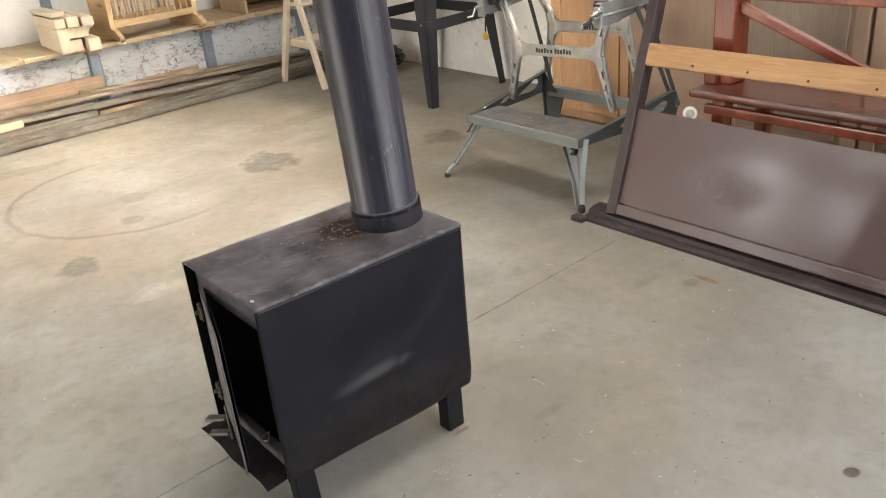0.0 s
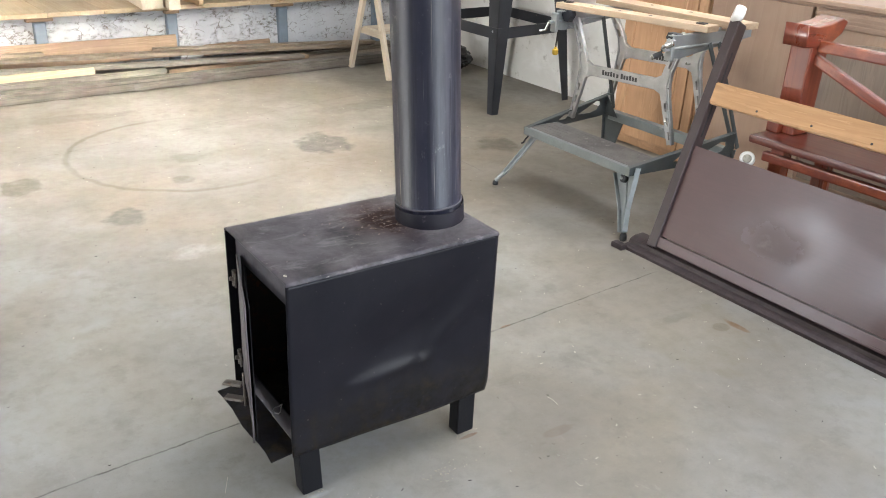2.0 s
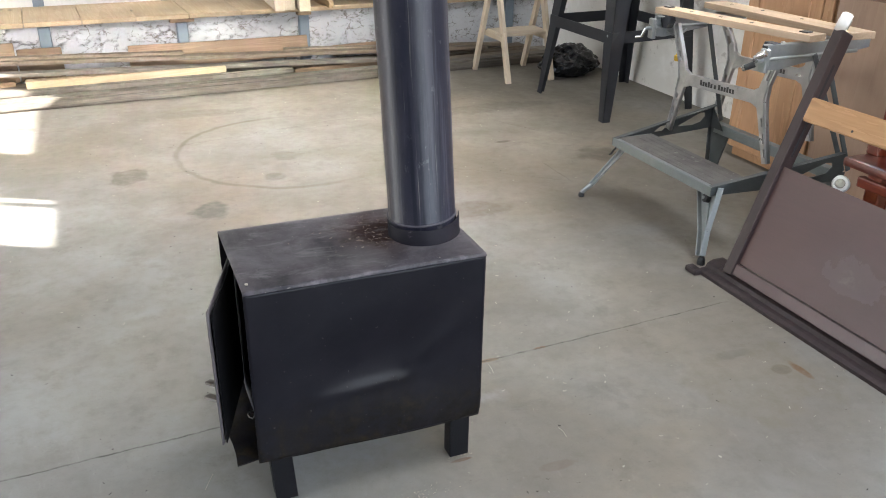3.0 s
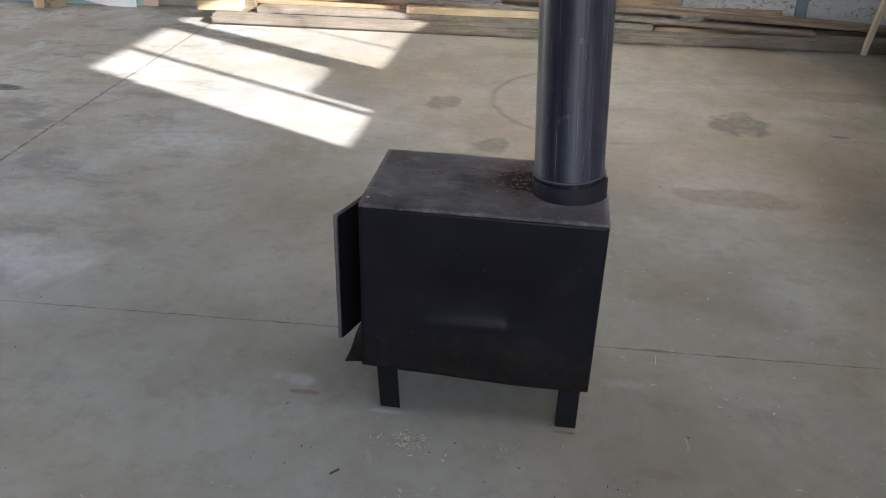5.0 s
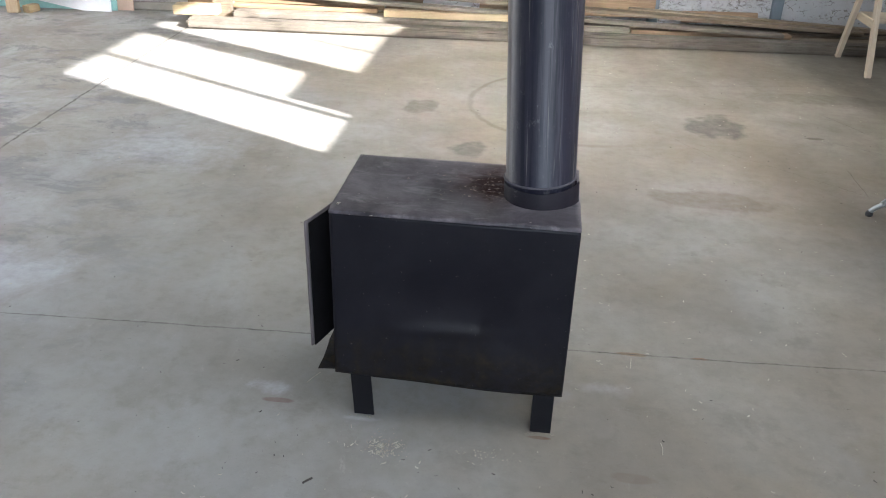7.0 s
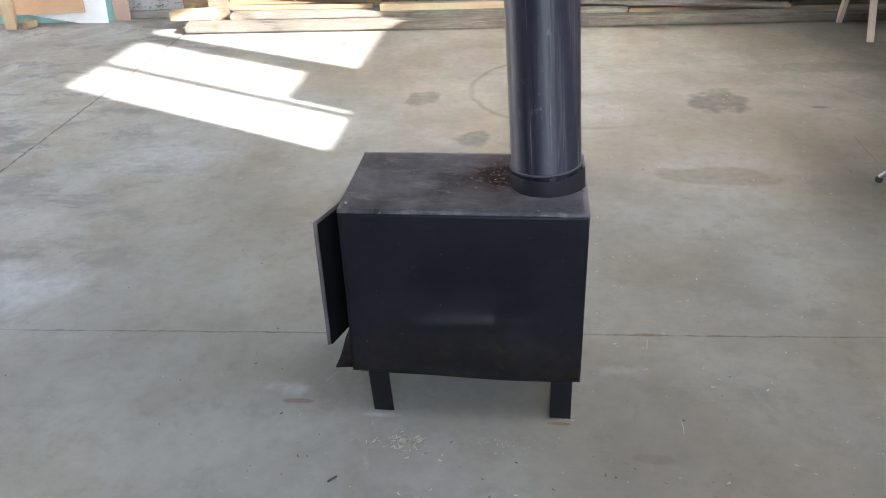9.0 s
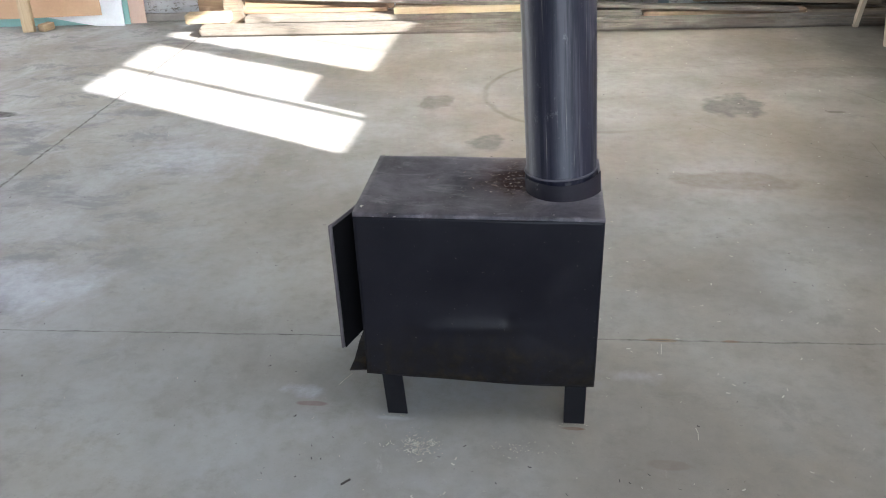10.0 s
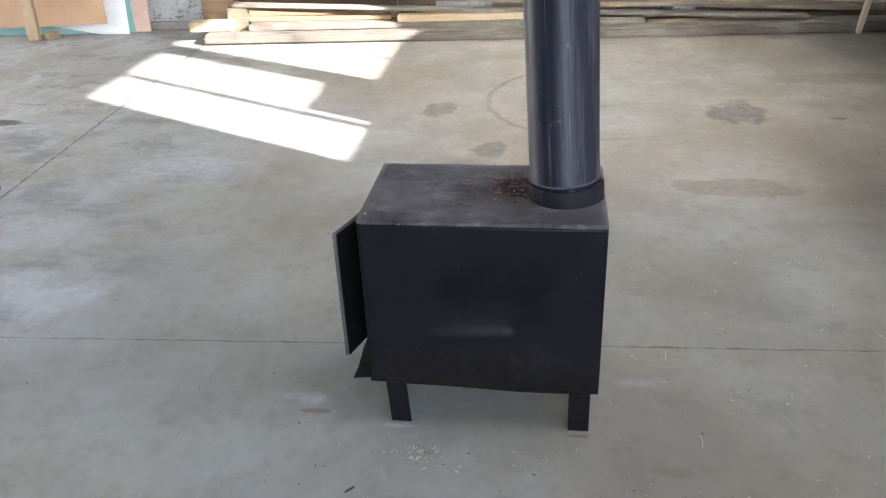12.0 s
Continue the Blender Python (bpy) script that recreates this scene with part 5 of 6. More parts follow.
def cast_frame(x, yc, z_foot, z_top, half, bar_z, spread_top, writing):
    """An H-shaped casting: two bent uprights with slots in them and a broad bar between."""
    m = Matrix.Translation((x, yc, z_foot)) @ pose(0, 0, 0, -3.0, 0, 0) @ Matrix.Translation((0, 0, -z_foot)) @ Matrix(((0, 0, 1, 0), (1, 0, 0, 0), (0, 1, 0, 0), (0, 0, 0, 1)))
    cf = place_empty("cast_frame", Matrix())
    cf.parent = wb
    cf.matrix_local = m
    tagged(cf, "cast aluminium H-frame with slots")
    for s in (1, -1):
        pts = [(s * half, z_foot), (s * (half - 0.050), bar_z - 0.060), (s * (half - 0.066), bar_z), (s * (half - 0.052), bar_z + 0.060), (s * spread_top, z_top)]
        slots = limb_slots(pts, [(0, 0.10, 0.30, 0.0055), (0, 0.40, 0.62, 0.0070), (0, 0.74, 0.94, 0.0080), (3, 0.06, 0.34, 0.0085), (3, 0.50, 0.88, 0.0070)])
        part("upright", plate([strip(pts, [0.013, 0.020, 0.028, 0.020, 0.016])] + slots, 0.014, 0.002), CAST_ALU, cf)
        for a, b in ((0, 1), (1, 2), (2, 3), (3, 4)):          # raised outer rim of the casting
            off = 0.011 * s if a in (0, 3) else 0.017 * s
            part("rim", bar((pts[a][0] + off, pts[a][1], -0.006), (pts[b][0] + off, pts[b][1], -0.006), 0.006, 0.016, (0, 0, 1), 0.002), CAST_ALU, cf)
    bw = half - 0.080
    bp = plate([[(-bw - 0.02, bar_z - 0.046), (-bw + 0.035, bar_z - 0.024), (bw - 0.035, bar_z - 0.024), (bw + 0.02, bar_z - 0.046), (bw + 0.02, bar_z + 0.048), (bw - 0.035, bar_z + 0.021), (-bw + 0.035, bar_z + 0.021), (-bw - 0.02, bar_z + 0.048)]], 0.012, 0.002)
    part("crossbar", bp, CAST_ALU, cf)
    # the maker's mark: plain dark bars
    for a, n_, tall in writing:
        for k in range(n_):
            part("letter_bar", box((a - 0.0165 * k - 0.0125, bar_z - 0.011, -0.0090), (a - 0.0165 * k, bar_z - 0.011 + tall * (0.8 + 0.2 * (k * 7 % 3 == 0)), -0.0084)), MARK, cf)
    return cf


cast_frame(2.13, 1.131, 0.310, 0.765, 0.305, 0.550, 0.318, [(0.118, 5, 0.022), (0.030, 1, 0.016), (0.004, 6, 0.022)])
cast_frame(2.45, 1.222, 0.336, 0.770, 0.288, 0.590, 0.315, [(0.020, 8, 0.022)])
# jaw carriers, jaws, vice screws
for y, s in ((1.497, 1), (0.815, -1)):
    carrier = plate([[(2.030, 0.786), (2.030, 0.700), (2.085, 0.695), (2.20, 0.712), (2.52, 0.752), (2.52, 0.786)]], 0.004, 0.001)
    part("jaw_carrier", carrier, ZINC, wb, "pressed steel jaw carrier", Matrix(((1, 0, 0, 0), (0, 0, 1, y), (0, 1, 0, 0), (0, 0, 0, 1))))
    part("carrier_flange", bar((2.03, y - 0.014 * s, 0.784), (2.52, y - 0.014 * s, 0.784), 0.030, 0.005), ZINC, wb)
    part("jaw_bracket", box((2.012, y - 0.020, 0.690), (2.030, y + 0.020, 0.775), 0.004), ZINC, wb, "zinc bracket at the carrier's end")
    part("jaw_clamp", plate([[(-0.030, 0.783), (-0.022, 0.800), (0.022, 0.800), (0.030, 0.783), (0.012, 0.752), (-0.012, 0.752)]], 0.030, 0.002), TABLE_STEEL, wb, "dark clamp block under the jaw", Matrix(((0, 0, 1, 2.075), (1, 0, 0, y - 0.03 * s), (0, 1, 0, -0.012), (0, 0, 0, 1))))
    part("vice_screw", tube([(1.985, y, 0.735), (2.46, y, 0.742)], 0.008, 12), ZINC, wb, "zinc vice screw", None, True)
    part("carrier_hook", tube([(2.20, y - 0.006 * s, 0.722), (2.17, y - 0.012 * s, 0.706), (2.12, y - 0.012 * s, 0.704), (2.09, y - 0.010 * s, 0.716)], 0.005, 8), ZINC, wb, smooth=True)
jm, jn = pose_along((2.095, 1.540, 0.790), (2.215, 0.775, 0.795))
jaw = part("jaw", box((0, -0.045, 0), (jn, 0.045, 0.026), 0.003, 2), JAW_WOOD, wb, "front plywood jaw", jm)
for t in (0.05, 0.93):
    part("jaw_peg", box((jn * t - 0.02, -0.018, 0.0262), (jn * t + 0.02, 0.018, 0.031), 0.003), RUBBER, jaw, "black jaw peg")
# holes as thin black discs, their dark depth given by colour
for t in (0.22, 0.42, 0.62):
    part("jaw_hole", lathe([(0.0001, 0), (0.008, 0), (0.008, 0.0008), (0.0001, 0.0008)], 14, None, False), RUBBER, jaw, m=pose(jn * t, -0.005, 0.0262))
jm, jn = pose_along((2.39, 1.560, 0.795), (2.39, 0.735, 0.800))
jaw = part("jaw", box((0, -0.06, 0), (jn, 0.06, 0.026), 0.003, 2), JAW_WOOD, wb, "rear plywood jaw", jm)
# black discs again for the shade in the rear jaw's holes
for t in (0.12, 0.35, 0.62, 0.88):
    part("jaw_hole", lathe([(0.0001, 0), (0.008, 0), (0.008, 0.0008), (0.0001, 0.0008)], 14, None, False), RUBBER, jaw, m=pose(jn * t, 0.01, 0.0262))
# crank on one screw, small hook end on the other
crank = part("crank", tube([(1.985, 0.815, 0.735), (1.972, 0.812, 0.740), (1.962, 0.800, 0.752), (1.972, 0.785, 0.762)], 0.008, 10), CHROME, wb, "bright bent crank", None, True)
part("crank_cap", lathe([(0.012, -0.016), (0.014, -0.012), (0.014, 0.012), (0.010, 0.016)], 16), CHROME, crank, "bright round cap", Matrix.Translation((1.975, 0.782, 0.764)) @ pose(0, 0, 0, 60, 0, 30), True)
part("crank_grip", tube([(1.985, 0.820, 0.722), (1.960, 0.842, 0.706)], 0.011, 14), RUBBER, crank, "black crank grip", None, True)
part("crank_end", lathe([(0.0115, 0), (0.0115, 0.006), (0.008, 0.010), (0.0001, 0.011)], 14, None, False), CHROME, crank, "bright cap on the grip", pose_along((1.960, 0.842, 0.706), (1.945, 0.855, 0.697), (0, 0, 1))[0] @ pose(0, 0, 0, 0, 90, 0), True)
part("screw_end", tube([(1.985, 1.497, 0.735), (1.975, 1.505, 0.700), (1.965, 1.530, 0.694)], 0.006, 10), CHROME, wb, "bright bent screw end", None, True)
for x0, x1, y0, y1 in ((2.24, 2.44, 0.800, 0.735), (2.30, 2.47, 0.800, 0.735), (2.30, 2.46, 1.470, 1.480)):
    part("rear_strut", bar((x0, y0, 0.745), (x1, y1, 0.285), 0.022, 0.006, (0, 1, 0)), DARK_STEEL, wb, "dark steel strut")


# ---- black steel stand in the corner ----
stand = thing("steel_stand", pose(0, 0, 0), "charcoal-painted angle-iron stand with splayed legs", "stand")
FEET = [Vector((2.465, 2.466, 0)), Vector((2.452, 3.249, 0)), Vector((3.17, 3.30, 0)), Vector((3.17, 2.555, 0))]
mid = sum(FEET, Vector()) / 4
TOPZ = 0.92


def leg_at(k, z):
    p = FEET[k].lerp(mid, 0.22 * z / TOPZ)
    return Vector((p.x, p.y, z))


for k in range(4):
    inx, iny = (1 if FEET[k].x < mid.x else -1), (1 if FEET[k].y < mid.y else -1)
    b_ = bmesh.new()
    foot, head = leg_at(k, 0.0), leg_at(k, TOPZ)
    for (dx, dy) in ((1, 0), (0, 1)):
        q = []
        for p, w in ((foot, 0.048), (head, 0.118)):
            q.append([p, p + Vector((inx * w * dx, iny * w * dy, 0)), p + Vector((inx * (w * dx + 0.006 * dy), iny * (w * dy + 0.006 * dx), 0)), p + Vector((inx * 0.006 * dy, iny * 0.006 * dx, 0))])
        vs = [[b_.verts.new(v) for v in r] for r in q]
        for i in range(4):
            b_.faces.new((vs[0][i], vs[0][(i + 1) % 4], vs[1][(i + 1) % 4], vs[1][i]))
        b_.faces.new(vs[0]), b_.faces.new(vs[1])
    part("leg", b_, TABLE_STEEL, stand, "tapered angle-iron leg with a worn foot")
for a, b in ((0, 1), (1, 2), (2, 3), (3, 0)):
    z = 0.475
    part("tie_bar", bar(leg_at(a, z), leg_at(b, z), 0.006, 0.066, (0, 0, 1), 0.001), TABLE_STEEL, stand)
    part("bolt", lathe([(0.007, 0), (0.007, 0.004), (0.0001, 0.005)], 6, None, False), ZINC, stand, "bright bolt head", Matrix.Translation(leg_at(a, z) + (leg_at(b, z) - leg_at(a, z)).normalized() * 0.045 + Vector((-0.004 if a in (0, 3) else 0.0, -0.004, 0.01))) @ pose(0, 0, 0, 90, 0, 0))
bm = bmesh.new()
c4 = [leg_at(k, TOPZ) for k in range(4)]
add_box(bm, (min(p.x for p in c4) - 0.01, min(p.y for p in c4) - 0.01, TOPZ), (max(p.x for p in c4) + 0.01, max(p.y for p in c4) + 0.01, TOPZ + 0.02), 0.003)
part("top_plate", bm, TABLE_STEEL, stand)

# cable with a yellow plug hanging over the stand's tie bar
cable = thing("power_cable", pose(0, 0, 0), "black power cable hanging down with a yellow plug", "cable")
cp = [(2.98, 2.50, 0.94), (2.95, 2.49, 0.80), (2.93, 2.47, 0.62), (2.955, 2.475, 0.50), (2.97, 2.50, 0.44), (2.965, 2.50, 0.37)]
part("flex", tube(cp, 0.005, 8), RUBBER, cable, smooth=True)
part("plug", lathe([(0.007, 0.0), (0.010, -0.012), (0.019, -0.018), (0.019, -0.042), (0.014, -0.050)], 16), YELLOW_PLASTIC, cable, "yellow rubber plug", pose(2.965, 2.50, 0.372), True)

# black bin bag slumped behind the stand
bm = bmesh.new()
bmesh.ops.create_icosphere(bm, subdivisions=5, radius=1.0)
for v in bm.verts:
    d = v.co.normalized()
    q = 1 + 0.14 * noise.noise(d * 2.2) + 0.09 * noise.ridged_multi_fractal(d * 3.0, 0.9, 2.2, 4, 0.9, 2.0) - 0.09
    p = Vector((d.x * 0.225 * q, d.y * 0.17 * q, d.z * 0.105 * q + 0.085))
    if d.z > 0.55:
        p.z += 0.06 * (d.z - 0.55) * (1 + noise.noise(d * 6))
    p.z = max(p.z, 0.002)
    v.co = p
single("bin_bag", bm, BAG, pose(2.91, 3.63, 0), "crumpled black plastic bin bag on the floor", "bag", smooth=True)


# ---- step ladder ----
lad = thing("step_stool", pose(0, 0, 0), "small pale pine folding step stool by the lumber", "stool")
AP = 3.745
for x in (2.365, 2.70):
    wood_bar("front_leg", (x, 3.505, 0.0), (x, AP + 0.01, 0.74), 0.028, 0.046, CREAM_WOOD, lad, (0, 1, 0), 0.003)
    dx = 0.032 if x < 2.5 else -0.032
    wood_bar("rear_leg", (x + dx * 0.0 - (0.031 if x < 2.5 else -0.031), 4.000, 0.0), (x - (0.031 if x < 2.5 else -0.031), AP - 0.01, 0.74), 0.028, 0.046, CREAM_WOOD, lad, (0, 1, 0), 0.003)
    wood_bar("side_rail", (x, 3.60, 0.285), (x, 3.90, 0.285), 0.024, 0.040, CREAM_WOOD, lad)
for z, y0, y1 in ((0.312, 3.60, 3.84), (0.560, 3.665, 3.80)):
    wood_bar("tread", (2.345, (y0 + y1) / 2, z), (2.720, (y0 + y1) / 2, z), y1 - y0, 0.022, CREAM_WOOD, lad)
wood_bar("top_step", (2.315, AP, 0.752), (2.750, AP, 0.752), 0.18, 0.024, CREAM_WOOD, lad)

# ---- on the ledge ----
ztop = SHELF_Z
k = 0
for u, v, z, ln, w, h, ang in [
        (0.985, -0.170, 0.0, 0.54, 0.070, 0.122, 84), (1.062, -0.150, 0.0, 0.50, 0.074, 0.058, 85), (1.142, -0.245, 0.0, 0.56, 0.076, 0.062, 83),
        (1.095, -0.130, 0.0635, 0.50, 0.130, 0.056, 85),
        (0.990, -0.150, 0.1235, 0.50, 0.066, 0.046, 86), (1.066, -0.165, 0.1235, 0.52, 0.074, 0.050, 84), (1.148, -0.200, 0.1235, 0.48, 0.072, 0.044, 82),
        (1.020, -0.060, 0.1750, 0.42, 0.090, 0.024, 88)]:
    z, h = z * 1.25, h * 1.25
    single("timber_offcut", rough_board(ln, w, h, k + 20, 0.001, 0.003, 3), CREAM_WOOD, BACK @ pose(u, v, ztop + z, 0, 0, ang), "fresh pine block stacked on the ledge", "timber", "stacked pine blocks")
    k += 1

crad = thing("wooden_cradle", BACK @ pose(1.67, 0.10, ztop), "small pale pine cradle with turned spindles on rockers", "cradle")
for x in (-0.31, 0.31):
    rk = plate([[(-0.26, 0.03), (-0.24, 0.0), (-0.17, 0.012), (0.0, 0.0), (0.17, 0.012), (0.24, 0.0), (0.26, 0.03), (0.20, 0.07), (0.14, 0.08), (0.16, 0.40), (-0.16, 0.40), (-0.14, 0.08), (-0.20, 0.07)]], 0.026, 0.004)
    part("end_board", rk, CRADLE_WOOD, crad, "shaped end board with rocker foot", Matrix(((0, 0, 1, x), (1, 0, 0, 0), (0, 1, 0, 0), (0, 0, 0, 1))))
for y in (-0.135, 0.135):
    wood_bar("bottom_rail", (-0.296, y, 0.105), (0.296, y, 0.105), 0.022, 0.045, CRADLE_WOOD, crad, bevel=0.003)
    wood_bar("top_rail", (-0.296, y, 0.36), (0.296, y, 0.36), 0.022, 0.035, CRADLE_WOOD, crad, bevel=0.003)
    for i in range(12):
        x = -0.26 + 0.52 * i / 11
        part("spindle", tube([(x, y, 0.128), (x, y, 0.342)], 0.007, 8), CRADLE_WOOD, crad, smooth=True)
part("base_board", box((-0.295, -0.12, 0.085), (0.295, 0.12, 0.10)), CRADLE_WOOD, crad)

cab = thing("pine_shelf_box", BACK @ pose(2.62, 0.16, ztop), "open pine box shelf standing on the ledge", "box")
part("side_board", box((-0.20, -0.16, 0.0), (-0.178, 0.22, 0.46), 0.003), PALE_WOOD, cab)
part("side_board", box((0.28, -0.16, 0.0), (0.302, 0.22, 0.46), 0.003), PALE_WOOD, cab)
part("base_board", box((-0.177, -0.16, 0.0), (0.279, 0.22, 0.022), 0.003), TAN_WOOD, cab)
part("back_board", box((-0.177, 0.205, 0.023), (0.279, 0.22, 0.46), 0.002), TAN_WOOD, cab)
part("shelf_board", box((-0.177, -0.15, 0.24), (0.279, 0.204, 0.262), 0.003), PALE_WOOD, cab)


# ---- lumber along the wall foot ----
def plank(u0, u1, v0, v1, z0, z1, w, h, mat_, label, seed, tip=0.0, bow=0.004, worn=0.004):
    """A board from u0 to u1 along the back wall; v across, z of its underside at both ends; tip stands it towards its edge."""
    a, b = Vector((u0, v0, z0)), Vector((u1, v1, z1))
    if tip:
        a.z, b.z = a.z + w / 2 * math.sin(radians(tip)), b.z + w / 2 * math.sin(radians(tip))
    m, n = pose_along(a, b)
    return single("plank", rough_board(n, w, h, seed, bow, worn), mat_, BACK @ m @ pose(0, 0, 0, tip, 0, 0), label, "plank", "lumber along the wall")


plank(-1.98, 3.05, -0.505, -0.505, 0, 0, 0.125, 0.068, GREY_WOOD, "long grey weathered beam lying on the floor", 1, bow=0.012, worn=0.016)
plank(-1.78, 3.00, -0.355, -0.365, 0, 0, 0.14, 0.052, OLD_WOOD, "long weathered beam on the floor", 2, worn=0.012)
plank(-1.75, 2.95, -0.175, -0.185, 0, 0, 0.15, 0.070, OLD_WOOD, "long weathered beam on the floor near the wall", 3, worn=0.012)
plank(-1.70, 0.985, -0.375, -0.375, 0.0545, 0.0545, 0.11, 0.046, GREY_WOOD, "grey plank with a rounded end on the beams", 4, worn=0.010)
plank(0.992, 2.05, -0.385, -0.355, 0.0545, 0.0545, 0.085, 0.028, TAN_WOOD, "short pale brown plank on the beams", 5)
plank(-0.665, 0.53, -0.390, -0.385, 0.1025, 0.1025, 0.085, 0.044, PALE_WOOD, "yellow pine plank on top of the grey one", 6, bow=0.006)
plank(-1.82, 1.98, -0.305, -0.430, 0.207, 0.075, 0.085, 0.022, GREY_WOOD, "long thin grey board on the pile", 8)
plank(-2.00, 2.55, -0.180, -0.270, 0.264, 0.078, 0.095, 0.024, OLD_WOOD, "long thin weathered board on the pile", 7)
plank(-1.30, 0.305, -0.150, -0.165, 0.252, 0.188, 0.075, 0.020, OLD_WOOD, "thin weathered board on the pile", 9)
plank(1.00, 2.75, -0.150, -0.200, 0.150, 0.075, 0.07, 0.024, OLD_WOOD, "weathered batten near the wall", 10)
plank(-0.03, 1.19, -0.070, -0.070, 0.100, 0.090, 0.150, 0.028, TAN_WOOD, "brown board with a dark knot standing on edge", 11, 82)
plank(1.38, 1.90, -0.070, -0.070, 0.073, 0.078, 0.080, 0.024, TAN_WOOD, "short orange-brown board end standing on edge", 12, 80)
plank(-2.04, -0.70, -0.085, -0.085, 0.075, 0.075, 0.245, 0.024, TAN_WOOD, "broad orange-brown board standing on edge", 13, 82)
plank(-0.69, -0.43, -0.075, -0.075, 0.075, 0.075, 0.200, 0.024, TAN_WOOD, "reddish brown board standing on edge", 14, 82)
plank(-2.06, -1.83, -0.190, -0.190, 0.0, 0.0, 0.15, 0.262, TAN_WOOD, "brown timber offcut propping the pile", 16, bow=0.002)
plank(-1.86, -1.72, -0.305, -0.305, 0.0, 0.0, 0.07, 0.2045, OLD_WOOD, "brown offcut propping a board", 18, bow=0.002)
plank(-2.10, -1.80, -0.405, -0.390, 0.070, 0.070, 0.12, 0.060, PALE_WOOD, "short pale block at the end of the pile", 15, bow=0.002)
plank(-1.72, -0.72, -0.300, -0.310, 0.102, 0.102, 0.06, 0.030, TAN_WOOD, "brown batten on the pile", 17)
# ---- panels leaning at the left end of the wall ----
lm_ = lambda u, v, ang: BACK @ pose(u, v, 0, -ang, 0, 0)
single("hardboard_sheet", box((0, 0, 0), (1.25, 0.006, 1.22)), HARDBOARD, lm_(-4.05, -0.215, 7) @ pose(0, 0, 0.062, 0, -1.2, 0), "brown hardboard sheet leaning on the wall", "board")
wp = thing("white_panel", lm_(-4.05, -0.160, 6), "white panel with a torn lower corner leaning behind the hardboard", "panel")
sheet = plate([[(0.02, 0.045), (0.25, 0.085), (0.66, 0.075), (0.72, 0.085), (1.17, 0.002), (1.385, 0.0), (1.40, 1.2), (0.02, 1.2)]], 0.008)
part("sheet", sheet, WHITE_PANEL, wp, m=Matrix(((1, 0, 0, 0), (0, 0, 1, 0), (0, 1, 0, 0), (0, 0, 0, 1))))
single("teal_sheet", box((0, 0, 0), (1.38, 0.010, 1.15)), TEAL_EDGE, lm_(-4.02, -0.120, 6), "teal plastic sheet leaning on the wall", "sheet")
single("pink_board", box((0, 0, 0), (1.55, 0.012, 1.10)), PINK_BOARD, lm_(-4.08, -0.095, 5), "pinkish board leaning on the wall", "board")
single("wooden_prop", rough_board(1.3, 0.085, 0.035, 40, 0.002), PALE_WOOD, BACK @ Matrix.Translation((-3.30, -0.30, 0.0)) @ pose(0, 0, 0, -8, 0, 0) @ pose(0, 0, 0, 0, -92, 0) @ pose(0, 0, 0, 90, 0, 0), "pale wooden prop leaning on the panels", "timber")
single("wooden_block", rough_board(0.10, 0.06, 0.05, 41, 0.002, cuts=2), PALE_WOOD, BACK @ pose(-3.22, -0.30, 0.0, 0, 0, 70), "small wooden block at the wall foot", "block")

# ---- litter on the floor ----
rng = random.Random(4)


def chips(name, spots, material, label, size, base=0.0):
    """Many small curled flakes, in one mesh."""
    bm = bmesh.new()
    for x, y in spots:
        s = size * rng.uniform(0.4, 1.5)
        a, curl, wd = rng.uniform(0, 6.28), rng.uniform(0.2, 1.3), rng.uniform(0.10, 0.34)
        lift = base + 0.0006
        row = []
        for i in range(4):
            t = i / 3 - 0.5
            z = lift + s * curl * (t * t) * 0.8
            row.append([Vector((x + s * (t * math.cos(a) - w * wd * math.sin(a)), y + s * (t * math.sin(a) + w * wd * math.cos(a)), z + 0.0006 * k)) for k, w in enumerate((-0.5, 0.5))])
        vs = [[bm.verts.new(p) for p in r] for r in row]
        up_ = [[bm.verts.new(p + Vector((0, 0, 0.0007))) for p in r] for r in row]
        for i in range(3):
            bm.faces.new((vs[i][0], vs[i][1], vs[i + 1][1], vs[i + 1][0]))
            bm.faces.new((up_[i][0], up_[i + 1][0], up_[i + 1][1], up_[i][1]))
            for j in (0, 1):
                bm.faces.new((vs[i][j], vs[i + 1][j], up_[i + 1][j], up_[i][j]))
    single(name, bm, material, pose(0, 0, 0), label, "litter", kind="stuff")


spots = [(rng.uniform(-1.8, 2.2), rng.uniform(-0.95, 3.7)) for _ in range(300)]
spots += [(rng.uniform(0.58, 1.6), rng.uniform(-0.3, 1.2)) for _ in range(70)]
spots += [(rng.gauss(2.0, 0.5), rng.gauss(3.5, 0.22)) for _ in range(40)]
spots = [(x, y) for x, y in spots if not (-0.07 < x < 0.58 and -0.02 < y < 0.36) and y < 3.78]
spots += [(rng.gauss(0.35, 0.45), rng.gauss(-0.18, 0.16)) for _ in range(40)]
spots = [(x, y) for x, y in spots if not (-0.07 < x < 0.58 and -0.02 < y < 0.36)]
chips("wood_shavings", spots, CHIP, "pale wood shavings scattered over the concrete", 0.0075)
pile = [(rng.gauss(0.135, 0.020), rng.gauss(-0.085, 0.022)) for _ in range(64)] + [(rng.gauss(0.10, 0.055), rng.gauss(-0.085, 0.012)) for _ in range(30)]
chips("shavings_heap", pile, CHIP, "small heap of pale shavings before the stove", 0.0075)
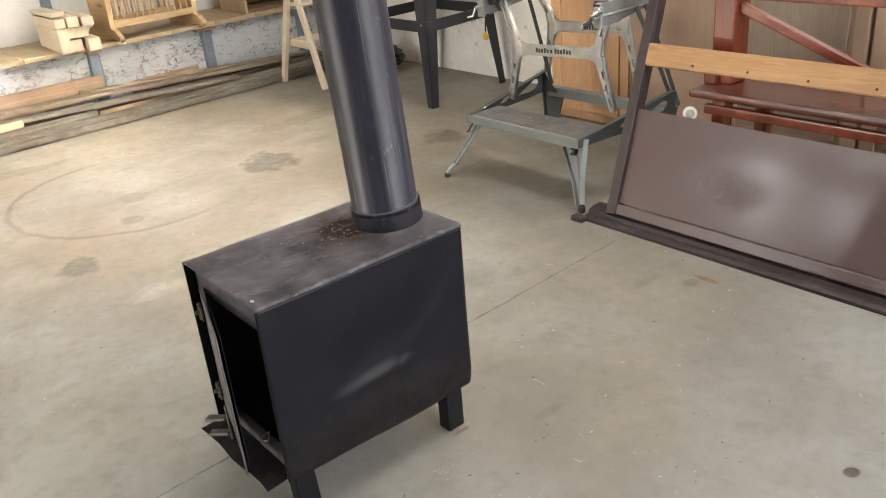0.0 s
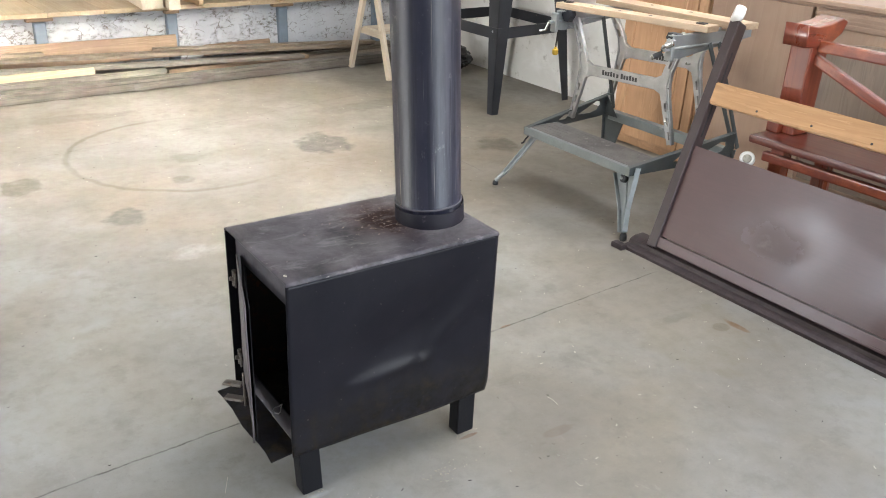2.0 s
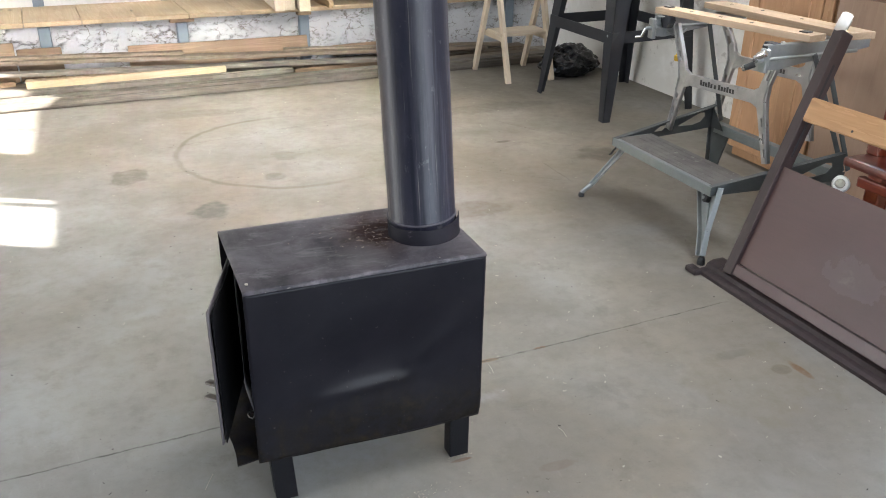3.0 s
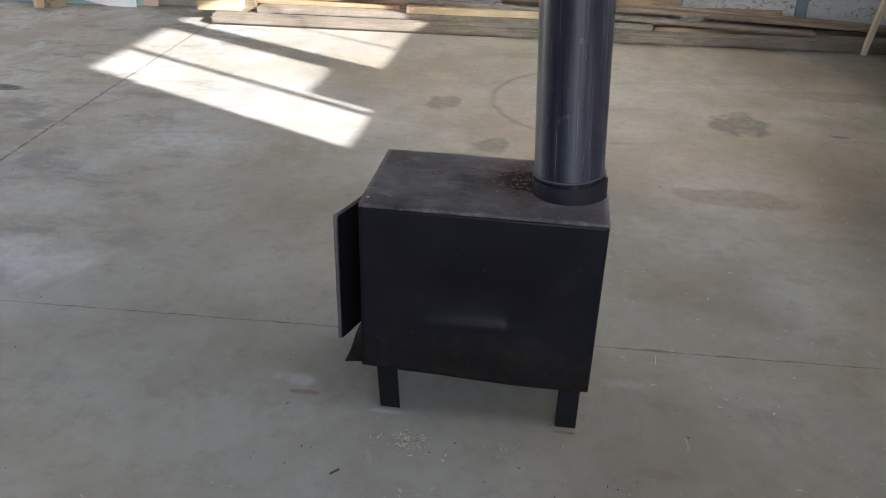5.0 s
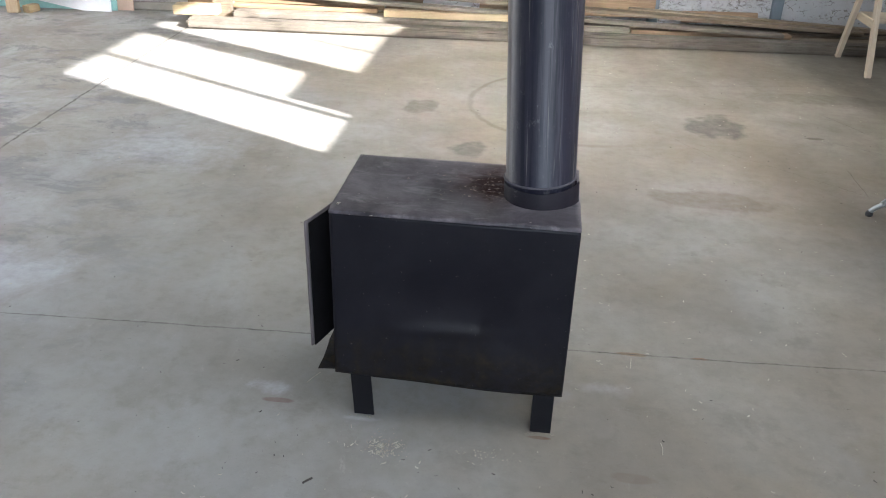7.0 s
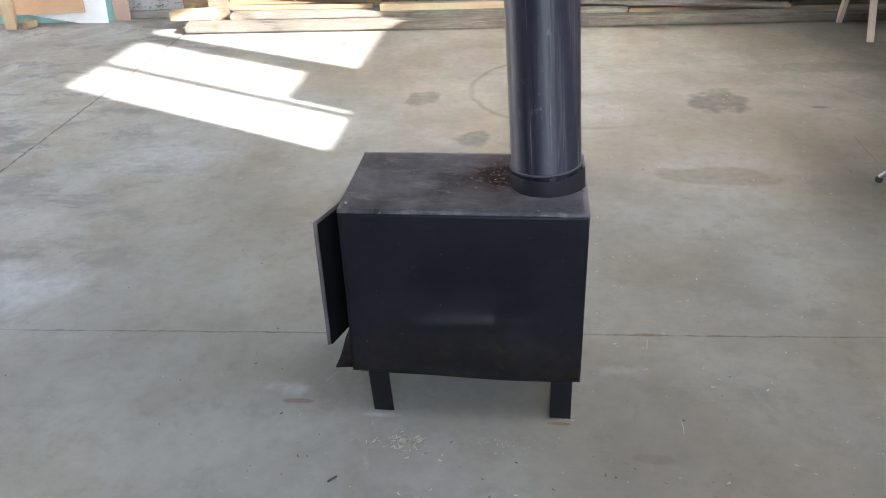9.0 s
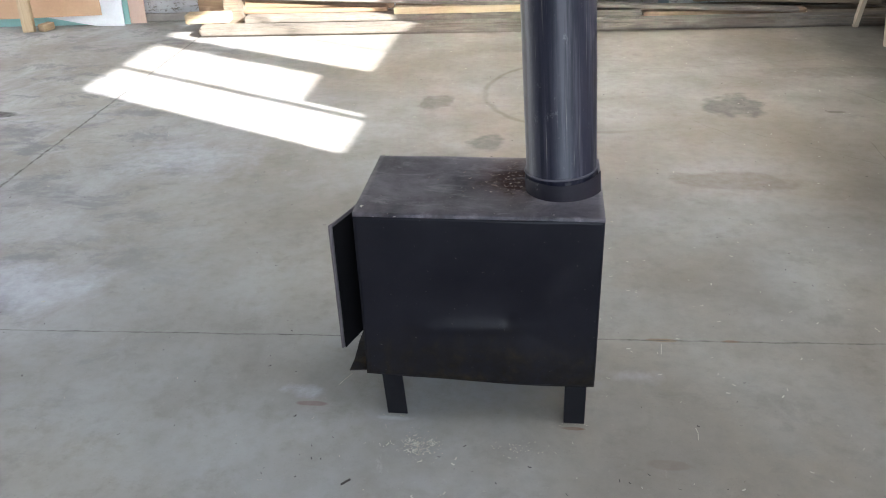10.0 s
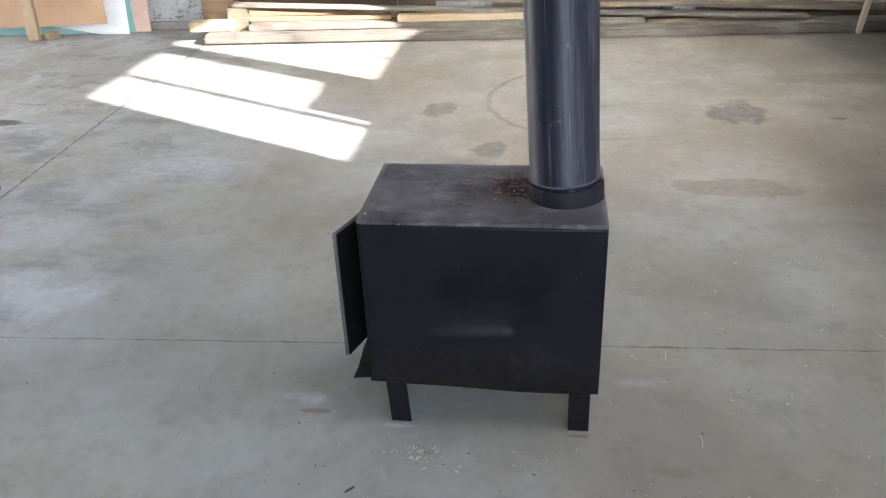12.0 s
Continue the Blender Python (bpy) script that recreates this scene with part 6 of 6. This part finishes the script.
dusty = [(rng.gauss(0.135, 0.030), rng.gauss(-0.085, 0.026)) for _ in range(90)] + [(rng.gauss(0.36, 0.04), rng.gauss(-0.075, 0.012)) for _ in range(40)] + [(x + rng.uniform(-0.01, 0.06), 0.024 - abs(rng.gauss(0, 0.004))) for x in (0.034, 0.474) for _ in range(16)]
chips("sawdust", dusty, SAWDUST, "thin dusting of sawdust before the stove and its legs", 0.0035)
dark = [(rng.uniform(-1.8, 2.0), rng.uniform(-0.95, 3.0)) for _ in range(230)]
dark += [(rng.gauss(0.3, 0.5), rng.gauss(-0.15, 0.2)) for _ in range(60)]
chips("dirt_crumbs", [(x, y) for x, y in dark if not (-0.07 < x < 0.58 and -0.02 < y < 0.36)], BARK, "dark crumbs of dirt on the concrete", 0.0058)
for x, y, a, ln in ((-1.915, 1.345, 20, 0.07),):
    single("bark_strip", rough_board(ln, 0.035, 0.012, int(x * 9), 0.006, 0.003, 4), BARK, pose(x - 0.05, y, 0.0, 0, 0, a), "dark strip of bark on the concrete", "bark")
# curl lying on the stove's top
sc = tube([(0.004 * math.cos(t) + 0.012, 0.005 * math.sin(t) + 0.012, SH + 0.0045 + 0.0009 * t) for t in [i * 0.6 for i in range(9)]], 0.0017, 6)
single("shaving_curl", sc, CHIP, pose(0.004, 0.02, -0.0035), "curled wood shaving on the stove's top", "shaving")
tops = [(rng.gauss(0.31, 0.045), rng.gauss(0.20, 0.04)) for _ in range(24)] + [(rng.uniform(0.02, 0.52), rng.uniform(0.02, 0.31)) for _ in range(30)]
chips("stove_top_litter", [(x, y) for x, y in tops if 0.012 < x < 0.53 and 0.012 < y < 0.32 and (x - CX) ** 2 + (y - CY) ** 2 > 0.0079], CRUMB, "crumbs of wood and rust lying on the stove's top", 0.005, SH - 0.0015)

# straws and twigs
for pts, mat_, label in (([(-0.115, 0.13, 0.0010), (-0.105, 0.15, 0.0022), (-0.09, 0.18, 0.0010)], CHIP, "thin dry straw on the concrete"),
                         ([(0.74, 0.33, 0.002), (0.742, 0.35, 0.006), (0.745, 0.375, 0.003)], CHIP, "short pale splinter on the concrete"),
                         ([(0.79, -0.01, 0.002), (0.792, 0.012, 0.004), (0.79, 0.032, 0.002)], CHIP, "short pale splinter on the concrete"),
                         ([(-0.025, -0.228, 0.003), (-0.016, -0.219, 0.004), (-0.008, -0.210, 0.003)], BARK, "dark twig on the concrete")):
    single("straw" if mat_ is CHIP else "twig", tube(pts, 0.0010 if mat_ is CHIP else 0.0026, 6), mat_, pose(0, 0, 0), label, "litter")
